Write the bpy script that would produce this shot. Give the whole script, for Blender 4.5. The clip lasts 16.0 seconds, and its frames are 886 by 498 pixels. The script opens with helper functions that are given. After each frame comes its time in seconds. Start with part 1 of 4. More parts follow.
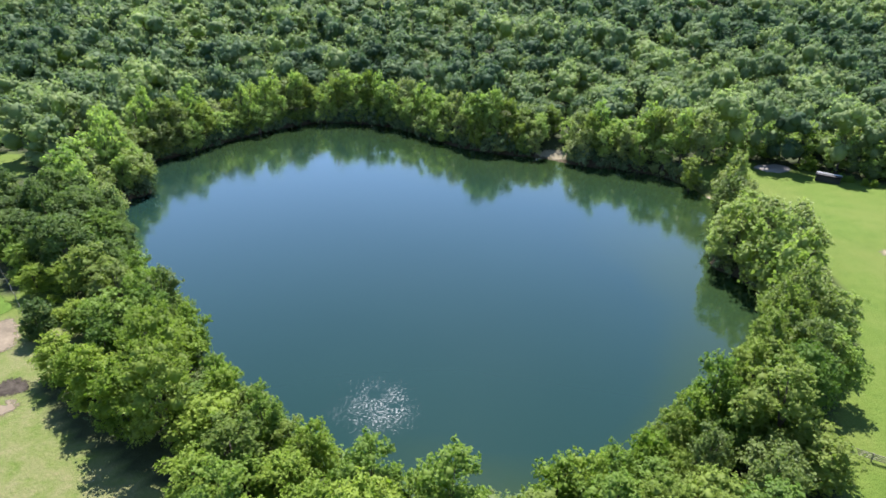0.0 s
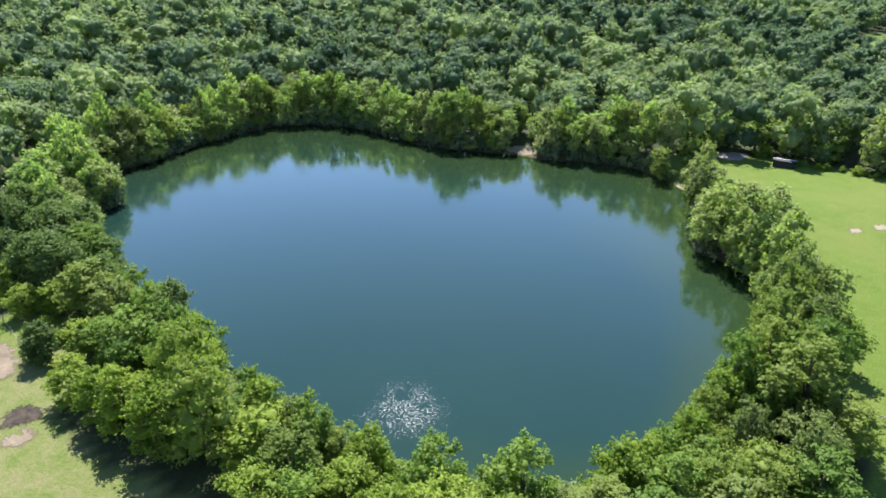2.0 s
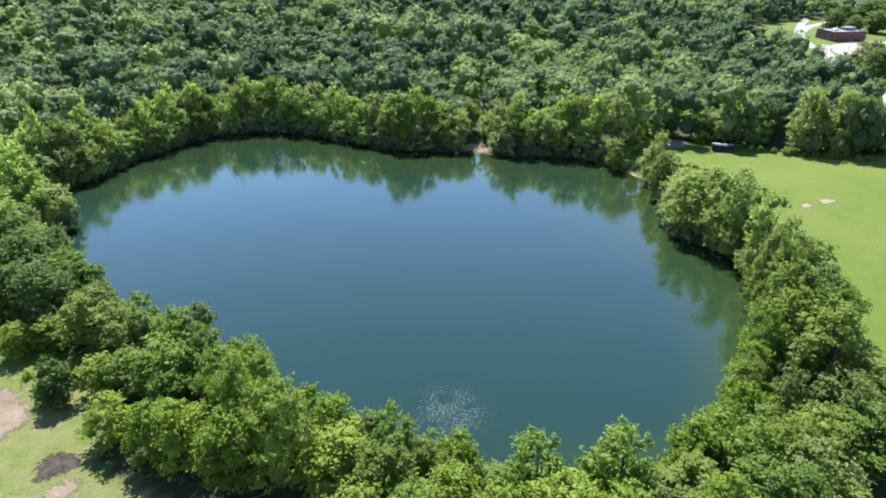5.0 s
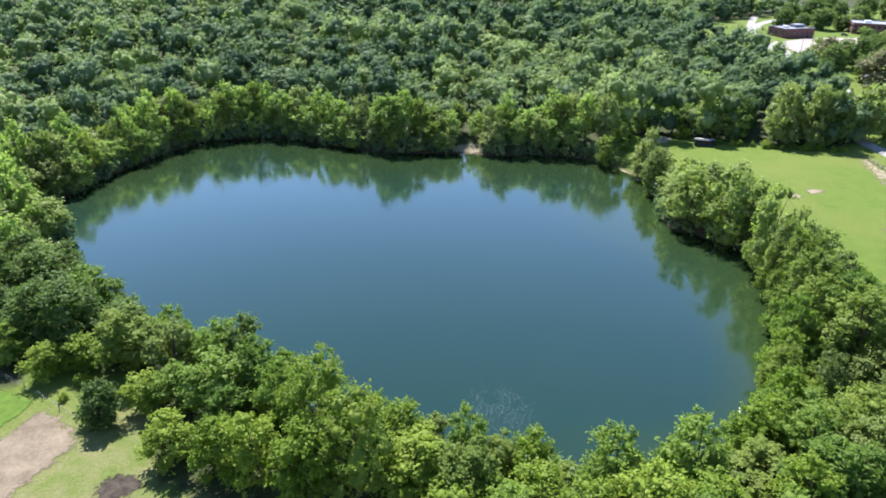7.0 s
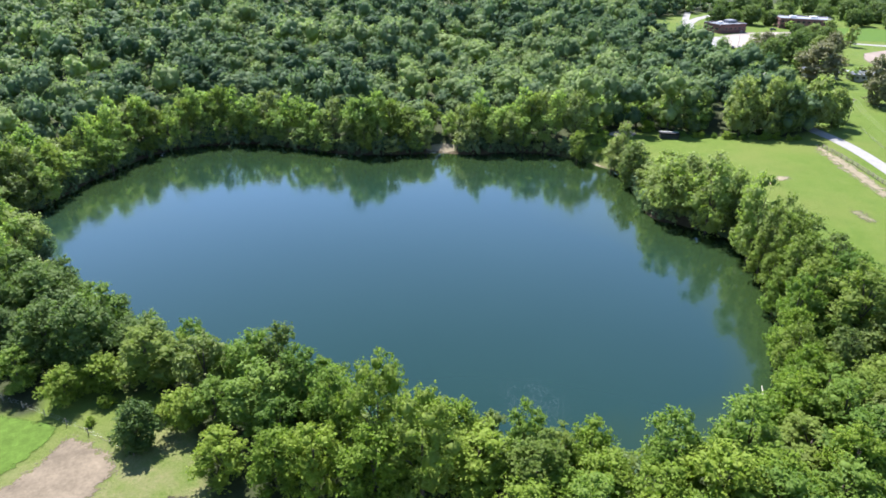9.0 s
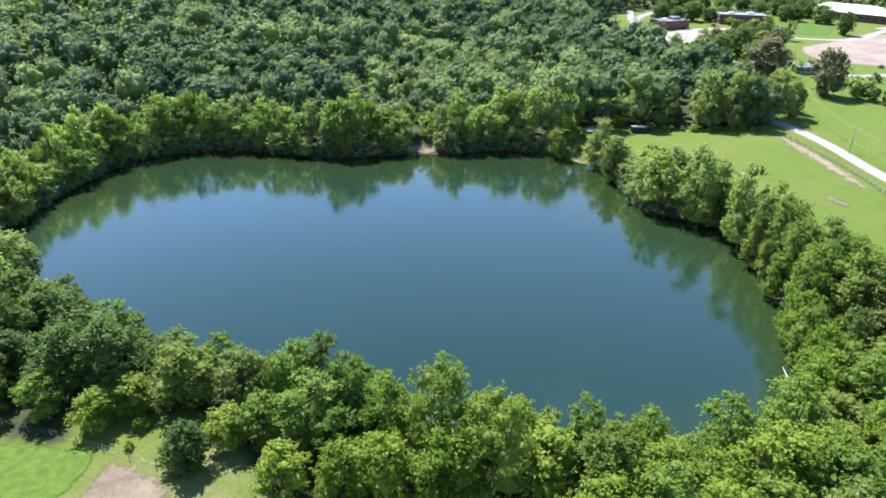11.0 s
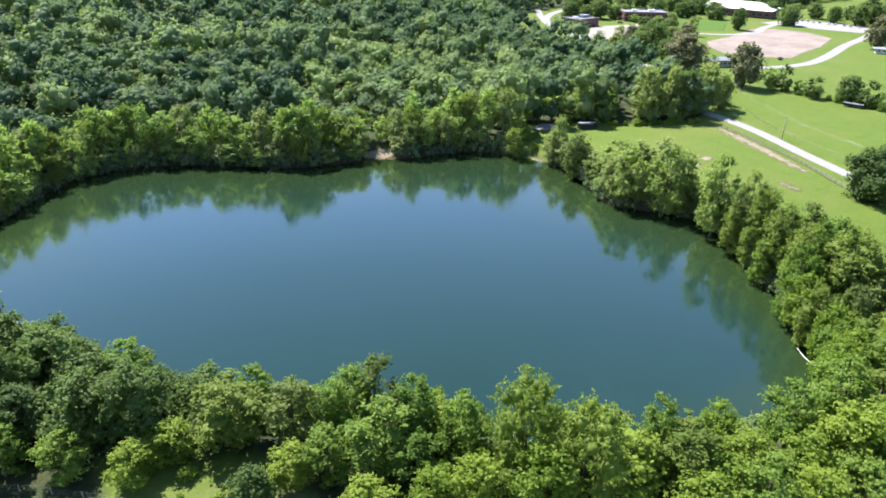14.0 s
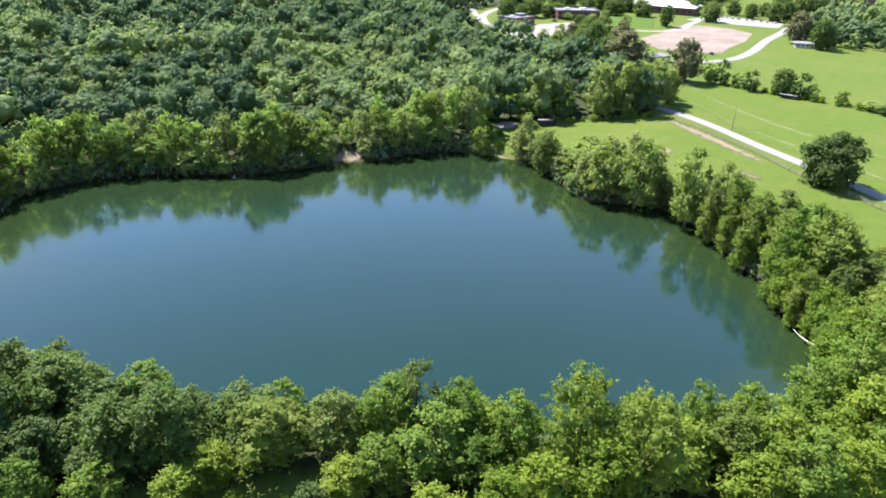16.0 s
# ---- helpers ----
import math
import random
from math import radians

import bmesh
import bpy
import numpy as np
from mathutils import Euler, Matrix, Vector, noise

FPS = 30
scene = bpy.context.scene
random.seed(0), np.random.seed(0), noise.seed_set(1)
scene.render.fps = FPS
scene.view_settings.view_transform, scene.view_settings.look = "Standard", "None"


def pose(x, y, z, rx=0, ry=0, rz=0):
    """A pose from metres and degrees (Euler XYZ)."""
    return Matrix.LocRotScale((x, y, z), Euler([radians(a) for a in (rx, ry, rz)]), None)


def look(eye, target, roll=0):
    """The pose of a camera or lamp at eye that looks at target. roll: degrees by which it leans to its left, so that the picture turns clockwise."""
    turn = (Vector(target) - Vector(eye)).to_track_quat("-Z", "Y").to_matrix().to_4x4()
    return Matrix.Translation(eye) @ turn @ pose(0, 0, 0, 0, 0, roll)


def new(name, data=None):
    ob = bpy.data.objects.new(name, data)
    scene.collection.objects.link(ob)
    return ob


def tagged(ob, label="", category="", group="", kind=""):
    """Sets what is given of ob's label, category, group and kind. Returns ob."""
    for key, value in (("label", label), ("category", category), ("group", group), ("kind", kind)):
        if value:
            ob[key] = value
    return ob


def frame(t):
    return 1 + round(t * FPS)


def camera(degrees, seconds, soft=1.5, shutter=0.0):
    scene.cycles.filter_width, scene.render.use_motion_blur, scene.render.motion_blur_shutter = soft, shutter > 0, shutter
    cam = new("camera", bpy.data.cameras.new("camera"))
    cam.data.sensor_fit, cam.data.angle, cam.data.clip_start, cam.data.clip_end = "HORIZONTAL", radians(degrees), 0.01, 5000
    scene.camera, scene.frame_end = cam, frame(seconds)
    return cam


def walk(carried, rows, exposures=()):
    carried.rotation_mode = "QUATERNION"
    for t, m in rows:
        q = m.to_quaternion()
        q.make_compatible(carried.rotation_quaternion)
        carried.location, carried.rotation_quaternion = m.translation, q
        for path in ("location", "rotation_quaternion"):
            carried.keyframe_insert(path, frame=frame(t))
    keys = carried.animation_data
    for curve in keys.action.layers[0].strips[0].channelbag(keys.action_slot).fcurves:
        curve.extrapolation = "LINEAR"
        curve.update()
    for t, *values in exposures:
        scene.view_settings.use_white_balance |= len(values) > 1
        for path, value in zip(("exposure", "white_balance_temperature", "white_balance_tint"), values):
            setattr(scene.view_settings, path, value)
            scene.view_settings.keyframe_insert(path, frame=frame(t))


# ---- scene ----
cam = camera(66.7, 16.0, soft=1.75)
METRES, EYE, TILT, LEAN, TURN = 120.7, 73.3, 0.0, 0.0, 0.0
ROWS = [
    (0.0, 0.0, 0.0, 0.0, 0.37, -26.58, -0.73),
    (0.5, -0.0308, -0.0019, -0.0001, -1.23, -26.58, -0.77),
    (1.0, -0.0618, -0.002, -0.0001, -2.81, -26.58, -0.8),
    (1.5, -0.0929, -0.0005, -0.0003, -4.42, -26.59, -0.81),
    (2.0, -0.1238, 0.002, -0.0004, -6.07, -26.58, -0.82),
    (2.5, -0.1547, 0.006, -0.0003, -7.83, -26.56, -0.86),
    (3.0, -0.1856, 0.0112, -0.0004, -9.6, -26.56, -0.87),
    (3.5, -0.2165, 0.0171, -0.0006, -11.39, -26.53, -0.89),
    (4.0, -0.2472, 0.0235, -0.0003, -13.22, -26.52, -0.93),
    (6.5, -0.4002, 0.0648, -0.0001, -19.04, -26.37, -0.98),
    (7.0, -0.4303, 0.0754, 0.0002, -20.57, -26.33, -1.02),
    (7.5, -0.46, 0.0867, -0.0, -22.11, -26.3, -1.04),
    (8.0, -0.4895, 0.0984, -0.0003, -23.63, -26.28, -1.05),
    (8.5, -0.5188, 0.1108, -0.0006, -25.17, -26.25, -1.09),
    (9.0, -0.5479, 0.1239, -0.0013, -26.69, -26.22, -1.11),
    (11.5, -0.6792, 0.2067, -0.0034, -33.78, -26.1, -1.14),
    (12.0, -0.7011, 0.2279, -0.004, -35.3, -26.08, -1.15),
    (12.5, -0.7217, 0.2502, -0.0046, -36.75, -26.06, -1.17),
    (13.0, -0.7418, 0.2733, -0.0051, -38.28, -26.01, -1.25),
    (13.5, -0.762, 0.2965, -0.0057, -39.91, -25.96, -1.35),
    (14.0, -0.7824, 0.3194, -0.0065, -41.55, -25.9, -1.43),
    (14.5, -0.8031, 0.3422, -0.0077, -43.21, -25.87, -1.5),
    (15.0, -0.8241, 0.3652, -0.0086, -44.88, -25.82, -1.58),
    (15.5, -0.8447, 0.3885, -0.0097, -46.56, -25.77, -1.64),
    (16.0, -0.8655, 0.4122, -0.0104, -48.21, -25.75, -1.7),
]
walk(cam, [(t, pose(0, 0, EYE, TILT, LEAN, TURN) @ pose(METRES * x, METRES * y, METRES * z, 90 + pitch, roll, yaw)) for t, x, y, z, yaw, pitch, roll in ROWS],
     exposures=[(0.0, 1.70, 6250, 17), (9.0, 1.73, 6160, 17), (12.5, 1.75, 6160, 17), (16.0, 1.77, 6400, 18)])

# ---------------------------------------------------------------- light
SUN_ELEV, SUN_AZ = 55.0, 1.0
world = bpy.data.worlds.new("sky")
scene.world = world
world.use_nodes = True
wn = world.node_tree.nodes
wl = world.node_tree.links
wn.clear()
sky = wn.new("ShaderNodeTexSky")
sky.sky_type = "NISHITA"
sky.sun_disc = False
sky.sun_elevation = radians(SUN_ELEV)
sky.sun_rotation = radians(SUN_AZ)
sky.dust_density = 0.0
sky.air_density = 1.25
sky.ozone_density = 4.5
bg = wn.new("ShaderNodeBackground")
bg.inputs["Strength"].default_value = 0.08
wo = wn.new("ShaderNodeOutputWorld")
wl.new(sky.outputs[0], bg.inputs[0])
wl.new(bg.outputs[0], wo.inputs[0])

sun = new("sun", bpy.data.lights.new("sun", "SUN"))
sun.data.energy = 4.7
sun.data.angle = radians(0.53)
sun.data.color = (1.0, 0.96, 0.90)
_e, _a = radians(SUN_ELEV), radians(SUN_AZ)
sun.matrix_world = look((300 * math.sin(_a) * math.cos(_e), 300 * math.cos(_a) * math.cos(_e), 300 * math.sin(_e)), (0, 0, 0))
scene.view_settings.exposure = 1.7


# ---------------------------------------------------------------- materials
def material(name):
    m = bpy.data.materials.new(name)
    m.use_nodes = True
    m.node_tree.nodes.clear()
    n, l = m.node_tree.nodes, m.node_tree.links
    out = n.new("ShaderNodeOutputMaterial")
    bsdf = n.new("ShaderNodeBsdfPrincipled")
    l.new(bsdf.outputs[0], out.inputs[0])
    return m, n, l, bsdf, out


def position(n):
    return n.new("ShaderNodeNewGeometry").outputs["Position"]


def noise_tex(n, l, vec, scale, detail=4.0, rough=0.55):
    t = n.new("ShaderNodeTexNoise")
    t.inputs["Scale"].default_value = scale
    t.inputs["Detail"].default_value = detail
    t.inputs["Roughness"].default_value = rough
    if vec is not None:
        l.new(vec, t.inputs["Vector"])
    return t.outputs["Fac"]


def ramp(n, l, fac, stops):
    r = n.new("ShaderNodeValToRGB")
    els = r.color_ramp.elements
    while len(els) < len(stops):
        els.new(0.5)
    for e, (p, c) in zip(els, stops):
        e.position, e.color = p, (*c, 1.0)
    l.new(fac, r.inputs[0])
    return r.outputs[0]


def mix(n, l, fac, a, b, mode="MIX"):
    x = n.new("ShaderNodeMix")
    x.data_type, x.blend_type = "RGBA", mode
    for sock, v in ((x.inputs[0], fac), (x.inputs[6], a), (x.inputs[7], b)):
        if hasattr(v, "is_linked"):
            l.new(v, sock)
        elif isinstance(v, tuple):
            sock.default_value = (*v, 1.0)
        else:
            sock.default_value = v
    return x.outputs[2]


def math_node(n, l, op, a, b=0.0, clamp=False):
    x = n.new("ShaderNodeMath")
    x.operation, x.use_clamp = op, clamp
    for sock, v in ((x.inputs[0], a), (x.inputs[1], b)):
        if hasattr(v, "is_linked"):
            l.new(v, sock)
        else:
            sock.default_value = v
    return x.outputs[0]


def bump(n, l, height, strength, distance, bsdf):
    b = n.new("ShaderNodeBump")
    b.inputs["Strength"].default_value = strength
    b.inputs["Distance"].default_value = distance
    l.new(height, b.inputs["Height"])
    l.new(b.outputs[0], bsdf.inputs["Normal"])


def plain(name, col, rough=0.7, metal=0.0, var=0.15, scale=3.0, spec=0.4):
    m, n, l, b, o = material(name)
    p = position(n)
    f = noise_tex(n, l, p, scale, 5.0)
    lo = tuple(c * (1 - var) for c in col)
    hi = tuple(min(1.0, c * (1 + var)) for c in col)
    fine = ramp(n, l, noise_tex(n, l, p, scale * 5.0, 6.0, 0.75), [(0.3, (1 - var,) * 3), (0.7, (1 + var,) * 3)])
    l.new(mix(n, l, 1.0, ramp(n, l, f, [(0.3, lo), (0.7, hi)]), fine, "MULTIPLY"), b.inputs["Base Color"])
    b.inputs["Roughness"].default_value = rough
    b.inputs["Metallic"].default_value = metal
    b.inputs["Specular IOR Level"].default_value = spec
    bump(n, l, noise_tex(n, l, p, scale * 6, 3.0), 0.25, 0.05, b)
    return m


def leaf_material(name, dark, light, trans=0.44, rough=0.6, attribute=False):
    """Foliage: hue by tree, value by leaf, light passing through the blades."""
    m, n, l, b, o = material(name)
    info = n.new("ShaderNodeObjectInfo").outputs["Random"]
    if attribute:
        at = n.new("ShaderNodeAttribute")
        at.attribute_name = "tint"
        info = at.outputs["Fac"]
    island = n.new("ShaderNodeNewGeometry").outputs["Random Per Island"]
    half = tuple(0.5 * (p + q) for p, q in zip(dark, light))
    if attribute:
        # stands of dark, grey-green, olive and yellow-green trees
        tree = ramp(n, l, info, [(0.0, dark), (0.35, (half[0] * 0.86, half[1] * 0.92, half[2] * 1.10)), (0.65, half), (1.0, light)])
    else:
        tree = ramp(n, l, info, [(0.0, dark), (0.45, half), (1.0, light)])
    leaf_a, leaf_b = ((0.90, 0.91, 0.90), (1.10, 1.09, 1.05)) if attribute else ((0.84, 0.86, 0.84), (1.15, 1.13, 1.08))
    leafv = ramp(n, l, island, [(0.0, leaf_a), (0.5, (0.98, 0.98, 0.96)), (0.95, tuple(0.5 * (c + 1.02) for c in leaf_b)), (1.0, leaf_b)])
    col = mix(n, l, 1.0, tree, leafv, "MULTIPLY")
    clump = noise_tex(n, l, position(n), 0.35, 3.0)
    col = mix(n, l, math_node(n, l, "MULTIPLY", clump, 0.2 if attribute else 0.45), col, mix(n, l, 1.0, col, (1.35, 1.1, 0.6), "MULTIPLY"))
    l.new(col, b.inputs["Base Color"])
    b.inputs["Roughness"].default_value = rough
    b.inputs["Specular IOR Level"].default_value = 0.06 if attribute else 0.12
    tr = n.new("ShaderNodeBsdfTranslucent")
    l.new(mix(n, l, 1.0, col, (1.25, 1.42, 0.85) if attribute else (1.22, 1.42, 0.68), "MULTIPLY"), tr.inputs[0])
    if attribute:
        bump(n, l, noise_tex(n, l, position(n), 1.1, 3.0, 0.65), 0.5, 0.5, b)
    ms = n.new("ShaderNodeMixShader")
    ms.inputs[0].default_value = trans
    l.new(b.outputs[0], ms.inputs[1])
    l.new(tr.outputs[0], ms.inputs[2])
    l.new(ms.outputs[0], o.inputs[0])
    return m


LEAF_MID = leaf_material("leaf_mid_green", (0.078, 0.144, 0.028), (0.148, 0.228, 0.047))
LEAF_LIGHT = leaf_material("leaf_yellow_green", (0.112, 0.184, 0.026), (0.188, 0.262, 0.044))
LEAF_FRESH = leaf_material("leaf_fresh_green", (0.104, 0.160, 0.036), (0.160, 0.218, 0.052), 0.5)
LEAF_DARK = leaf_material("leaf_dark_green", (0.056, 0.100, 0.034), (0.098, 0.155, 0.048))
LEAF_GREY = leaf_material("leaf_grey_green", (0.096, 0.142, 0.044), (0.148, 0.200, 0.062), rough=0.5)
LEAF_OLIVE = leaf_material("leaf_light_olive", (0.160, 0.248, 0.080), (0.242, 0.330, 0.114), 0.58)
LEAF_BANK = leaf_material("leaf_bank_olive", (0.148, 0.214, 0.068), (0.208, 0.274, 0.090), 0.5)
LEAF_DEEP = leaf_material("leaf_deep_green", (0.070, 0.116, 0.040), (0.118, 0.172, 0.064))
LEAF_WILLOW = leaf_material("leaf_feathery_olive", (0.104, 0.164, 0.031), (0.154, 0.218, 0.047))
LEAF_RUSSET = leaf_material("leaf_russet_needles", (0.105, 0.118, 0.066), (0.145, 0.150, 0.090), 0.25)
LEAF_WOODS = leaf_material("leaf_woods", (0.063, 0.109, 0.060), (0.212, 0.278, 0.116), attribute=True)
LEAF_SILVER = leaf_material("leaf_silvery_green", (0.150, 0.205, 0.078), (0.215, 0.270, 0.105), rough=0.5)
BARK = plain("bark", (0.075, 0.062, 0.048), 0.9, var=0.35, scale=2.0)


def ground_material():
    m, n, l, b, o = material("meadow_and_woodland_floor")
    p = position(n)
    big = noise_tex(n, l, p, 0.035, 5.0)
    mid = noise_tex(n, l, p, 0.25, 6.0, 0.65)
    fine = noise_tex(n, l, p, 2.2, 5.0, 0.7)
    grass = ramp(n, l, mid, [(0.30, (0.054, 0.092, 0.010)), (0.5, (0.074, 0.112, 0.015)), (0.72, (0.096, 0.124, 0.024))])
    dry = ramp(n, l, big, [(0.46, (0.0, 0.0, 0.0)), (0.66, (1.0, 1.0, 1.0))])
    grass = mix(n, l, math_node(n, l, "MULTIPLY", dry, 0.6), grass, (0.114, 0.122, 0.031))
    grass = mix(n, l, 0.35, grass, ramp(n, l, fine, [(0.3, (0.049, 0.093, 0.010)), (0.7, (0.110, 0.160, 0.023))]))
    worn = n.new("ShaderNodeAttribute")
    worn.attribute_name = "worn"
    wm = math_node(n, l, "MULTIPLY", worn.outputs["Fac"], ramp(n, l, mid, [(0.34, (0.2, 0.2, 0.2)), (0.58, (1, 1, 1))]))
    grass = mix(n, l, wm, grass, ramp(n, l, fine, [(0.3, (0.098, 0.118, 0.036)), (0.7, (0.165, 0.152, 0.070))]))
    # dark woodland floor; its colour also paints in shade at the belt's edge
    floor_shade_c = ramp(n, l, mid, [(0.3, (0.020, 0.026, 0.010)), (0.7, (0.046, 0.058, 0.020))])
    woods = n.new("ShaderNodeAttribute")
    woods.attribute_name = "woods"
    col = mix(n, l, woods.outputs["Fac"], grass, floor_shade_c)
    bank = n.new("ShaderNodeAttribute")
    bank.attribute_name = "bank"
    col = mix(n, l, bank.outputs["Fac"], col, ramp(n, l, fine, [(0.3, (0.045, 0.036, 0.020)), (0.7, (0.085, 0.066, 0.036))]))
    l.new(col, b.inputs["Base Color"])
    b.inputs["Roughness"].default_value = 0.9
    b.inputs["Specular IOR Level"].default_value = 0.15
    bump(n, l, fine, 0.8, 0.35, b)
    return m


GROUND = ground_material()


def water_material():
    m, n, l, b, o = material("pond_water")
    p = position(n)
    cloud = noise_tex(n, l, p, 0.02, 3.0)
    deep = n.new("ShaderNodeAttribute")
    deep.attribute_name = "depth"
    clear = ramp(n, l, cloud, [(0.3, (0.0076, 0.0246, 0.0192)), (0.7, (0.0088, 0.0270, 0.0214))])
    # olive towards the banks: the trees' reflection painted into the body colour
    body = mix(n, l, deep.outputs["Fac"], (0.0165, 0.032, 0.0095), clear)
    # a breeze-ruffled patch near the south shore over an almost calm pond
    d = n.new("ShaderNodeVectorMath")
    d.operation = "DISTANCE"
    l.new(p, d.inputs[0])
    d.inputs[1].default_value = (-11.0, 88.0, 0.0)
    patch = n.new("ShaderNodeMapRange")
    patch.interpolation_type = "SMOOTHSTEP"
    patch.inputs[1].default_value, patch.inputs[2].default_value = 3.0, 11.5
    patch.inputs[3].default_value, patch.inputs[4].default_value = 1.0, 0.0
    l.new(d.outputs["Value"], patch.inputs[0])
    gusts = noise_tex(n, l, p, 0.16, 3.0, 0.6)
    mask = math_node(n, l, "MULTIPLY", patch.outputs[0], math_node(n, l, "MULTIPLY", math_node(n, l, "SUBTRACT", gusts, 0.26), 4.0, True), True)
    calm = noise_tex(n, l, p, 0.9, 3.0)
    stretch = n.new("ShaderNodeMapping")
    stretch.inputs["Scale"].default_value = (0.8, 1.7, 1.0)
    l.new(p, stretch.inputs["Vector"])
    chop = noise_tex(n, l, stretch.outputs[0], 3.2, 1.5)
    fleck = math_node(n, l, "MULTIPLY", math_node(n, l, "ADD", math_node(n, l, "SUBTRACT", chop, 0.73), math_node(n, l, "MULTIPLY", mask, 0.2)), 14.0, True)
    fleck = math_node(n, l, "MULTIPLY", fleck, math_node(n, l, "MULTIPLY", mask, 3.0, True))
    # body colour, with its painted olive tree mirroring, under a surface whose gloss grows towards the far shore
    wave = n.new("ShaderNodeBump")
    wave.inputs["Strength"].default_value = 1.0
    wave.inputs["Distance"].default_value = 1.0
    l.new(math_node(n, l, "MULTIPLY", calm, 0.018), wave.inputs["Height"])
    under = n.new("ShaderNodeBsdfDiffuse")
    l.new(body, under.inputs["Color"])
    gloss = n.new("ShaderNodeBsdfGlossy")
    wind = noise_tex(n, l, p, 0.014, 2.0)
    calm_rough = math_node(n, l, "ADD", math_node(n, l, "MULTIPLY", wind, 0.10), 0.02)
    l.new(math_node(n, l, "ADD", calm_rough, math_node(n, l, "MULTIPLY", fleck, 0.19)), gloss.inputs["Roughness"])
    l.new(wave.outputs[0], gloss.inputs["Normal"])
    fres = n.new("ShaderNodeFresnel")
    fres.inputs["IOR"].default_value = 1.33
    both = n.new("ShaderNodeMixShader")
    sheen = math_node(n, l, "SUBTRACT", math_node(n, l, "MULTIPLY", fres.outputs[0], 3.0), 0.052, True)
    l.new(math_node(n, l, "ADD", sheen, math_node(n, l, "MULTIPLY", fleck, 0.035), True), both.inputs[0])
    l.new(under.outputs[0], both.inputs[1])
    l.new(gloss.outputs[0], both.inputs[2])
    l.new(both.outputs[0], o.inputs[0])
    n.remove(b)
    return m


WATER = water_material()
GRAVEL = plain("pale_concrete_road", (0.205, 0.200, 0.186), 0.85, var=0.12, scale=0.6)
SAND = plain("tan_sand", (0.186, 0.162, 0.106), 0.95, var=0.2, scale=0.8, spec=0.1)
WORN = plain("worn_thin_grass", (0.124, 0.118, 0.066), 0.95, var=0.2, scale=0.5, spec=0.1)
DIRT = plain("brown_bare_soil", (0.144, 0.118, 0.082), 0.95, var=0.24, scale=0.3, spec=0.1)
PALE_SOIL = plain("pale_graded_soil", (0.205, 0.170, 0.140), 0.95, var=0.2, scale=0.06, spec=0.1)
TRODDEN = plain("trodden_dry_grass", (0.150, 0.152, 0.078), 0.95, var=0.2, scale=0.7, spec=0.1)
LOT = plain("pale_gravel_lot", (0.250, 0.220, 0.190), 0.95, var=0.12, scale=0.15, spec=0.1)
ASH = plain("dark_burnt_soil", (0.046, 0.039, 0.030), 0.95, var=0.4, scale=0.9, spec=0.05)
WOOD_GREY = plain("weathered_fence_wood", (0.22, 0.19, 0.15), 0.85, var=0.25, scale=4.0)
BRICK = plain("red_brown_brick", (0.150, 0.070, 0.062), 0.85, var=0.15, scale=1.5)
ROOF_GREY = plain("grey_flat_roof", (0.17, 0.18, 0.20), 0.8, var=0.12, scale=0.2)
ROOF_WHITE = plain("white_metal_roof", (0.62, 0.62, 0.61), 0.5, var=0.05, scale=0.1)
BLACK = plain("black_sheet", (0.015, 0.016, 0.018), 0.6, var=0.2)
PALE_SIDING = plain("pale_house_siding", (0.26, 0.25, 0.23), 0.7, var=0.1)
WHITE = plain("white_paint", (0.5, 0.5, 0.48), 0.5, var=0.05)
GLASS = plain("dark_window_glass", (0.02, 0.025, 0.03), 0.08, var=0.05, spec=0.6)


# ---------------------------------------------------------------- mesh helpers
def mesh_from(name, verts, faces, mat, smooth=False):
    me = bpy.data.meshes.new(name)
    me.from_pydata([tuple(v) for v in verts], [], [tuple(f) for f in faces])
    me.materials.append(mat)
    if smooth:
        me.polygons.foreach_set("use_smooth", [True] * len(me.polygons))
    me.update()
    return me


def icosahedron():
    bm = bmesh.new()
    bmesh.ops.create_icosphere(bm, subdivisions=1, radius=1.0)
    v = np.array([x.co[:] for x in bm.verts])
    f = np.array([[x.index for x in p.verts] for p in bm.faces])
    bm.free()
    return v, f


ICO_V, ICO_F = icosahedron()


def leafy_mesh(name, quads, cores, mat):
    """Loose leaf sprays (n, 4, 3) over the rough solid hearts (m, 12, 3) of the leaf clumps."""
    n, m, nf = len(quads), len(cores), len(ICO_F)
    verts = np.concatenate([quads.reshape(-1, 3), cores.reshape(-1, 3)]).astype(np.float32)
    tri = (ICO_F[None] + (np.arange(m) * len(ICO_V))[:, None, None] + n * 4).reshape(-1)
    loops = np.concatenate([np.arange(n * 4), tri]).astype(np.int32)
    starts = np.concatenate([np.arange(n) * 4, n * 4 + np.arange(m * nf) * 3]).astype(np.int32)
    me = bpy.data.meshes.new(name)
    me.vertices.add(len(verts))
    me.vertices.foreach_set("co", verts.ravel())
    me.loops.add(len(loops))
    me.loops.foreach_set("vertex_index", loops)
    me.polygons.add(len(starts))
    me.polygons.foreach_set("loop_start", starts)
    me.polygons.foreach_set("use_smooth", np.ones(len(starts), dtype=bool))
    me.materials.append(mat)
    me.update(calc_edges=True)
    return me


def part(name, me, parent, label=""):
    ob = new(name, me)
    ob.parent = parent
    if label:
        ob["label"] = label
    return ob


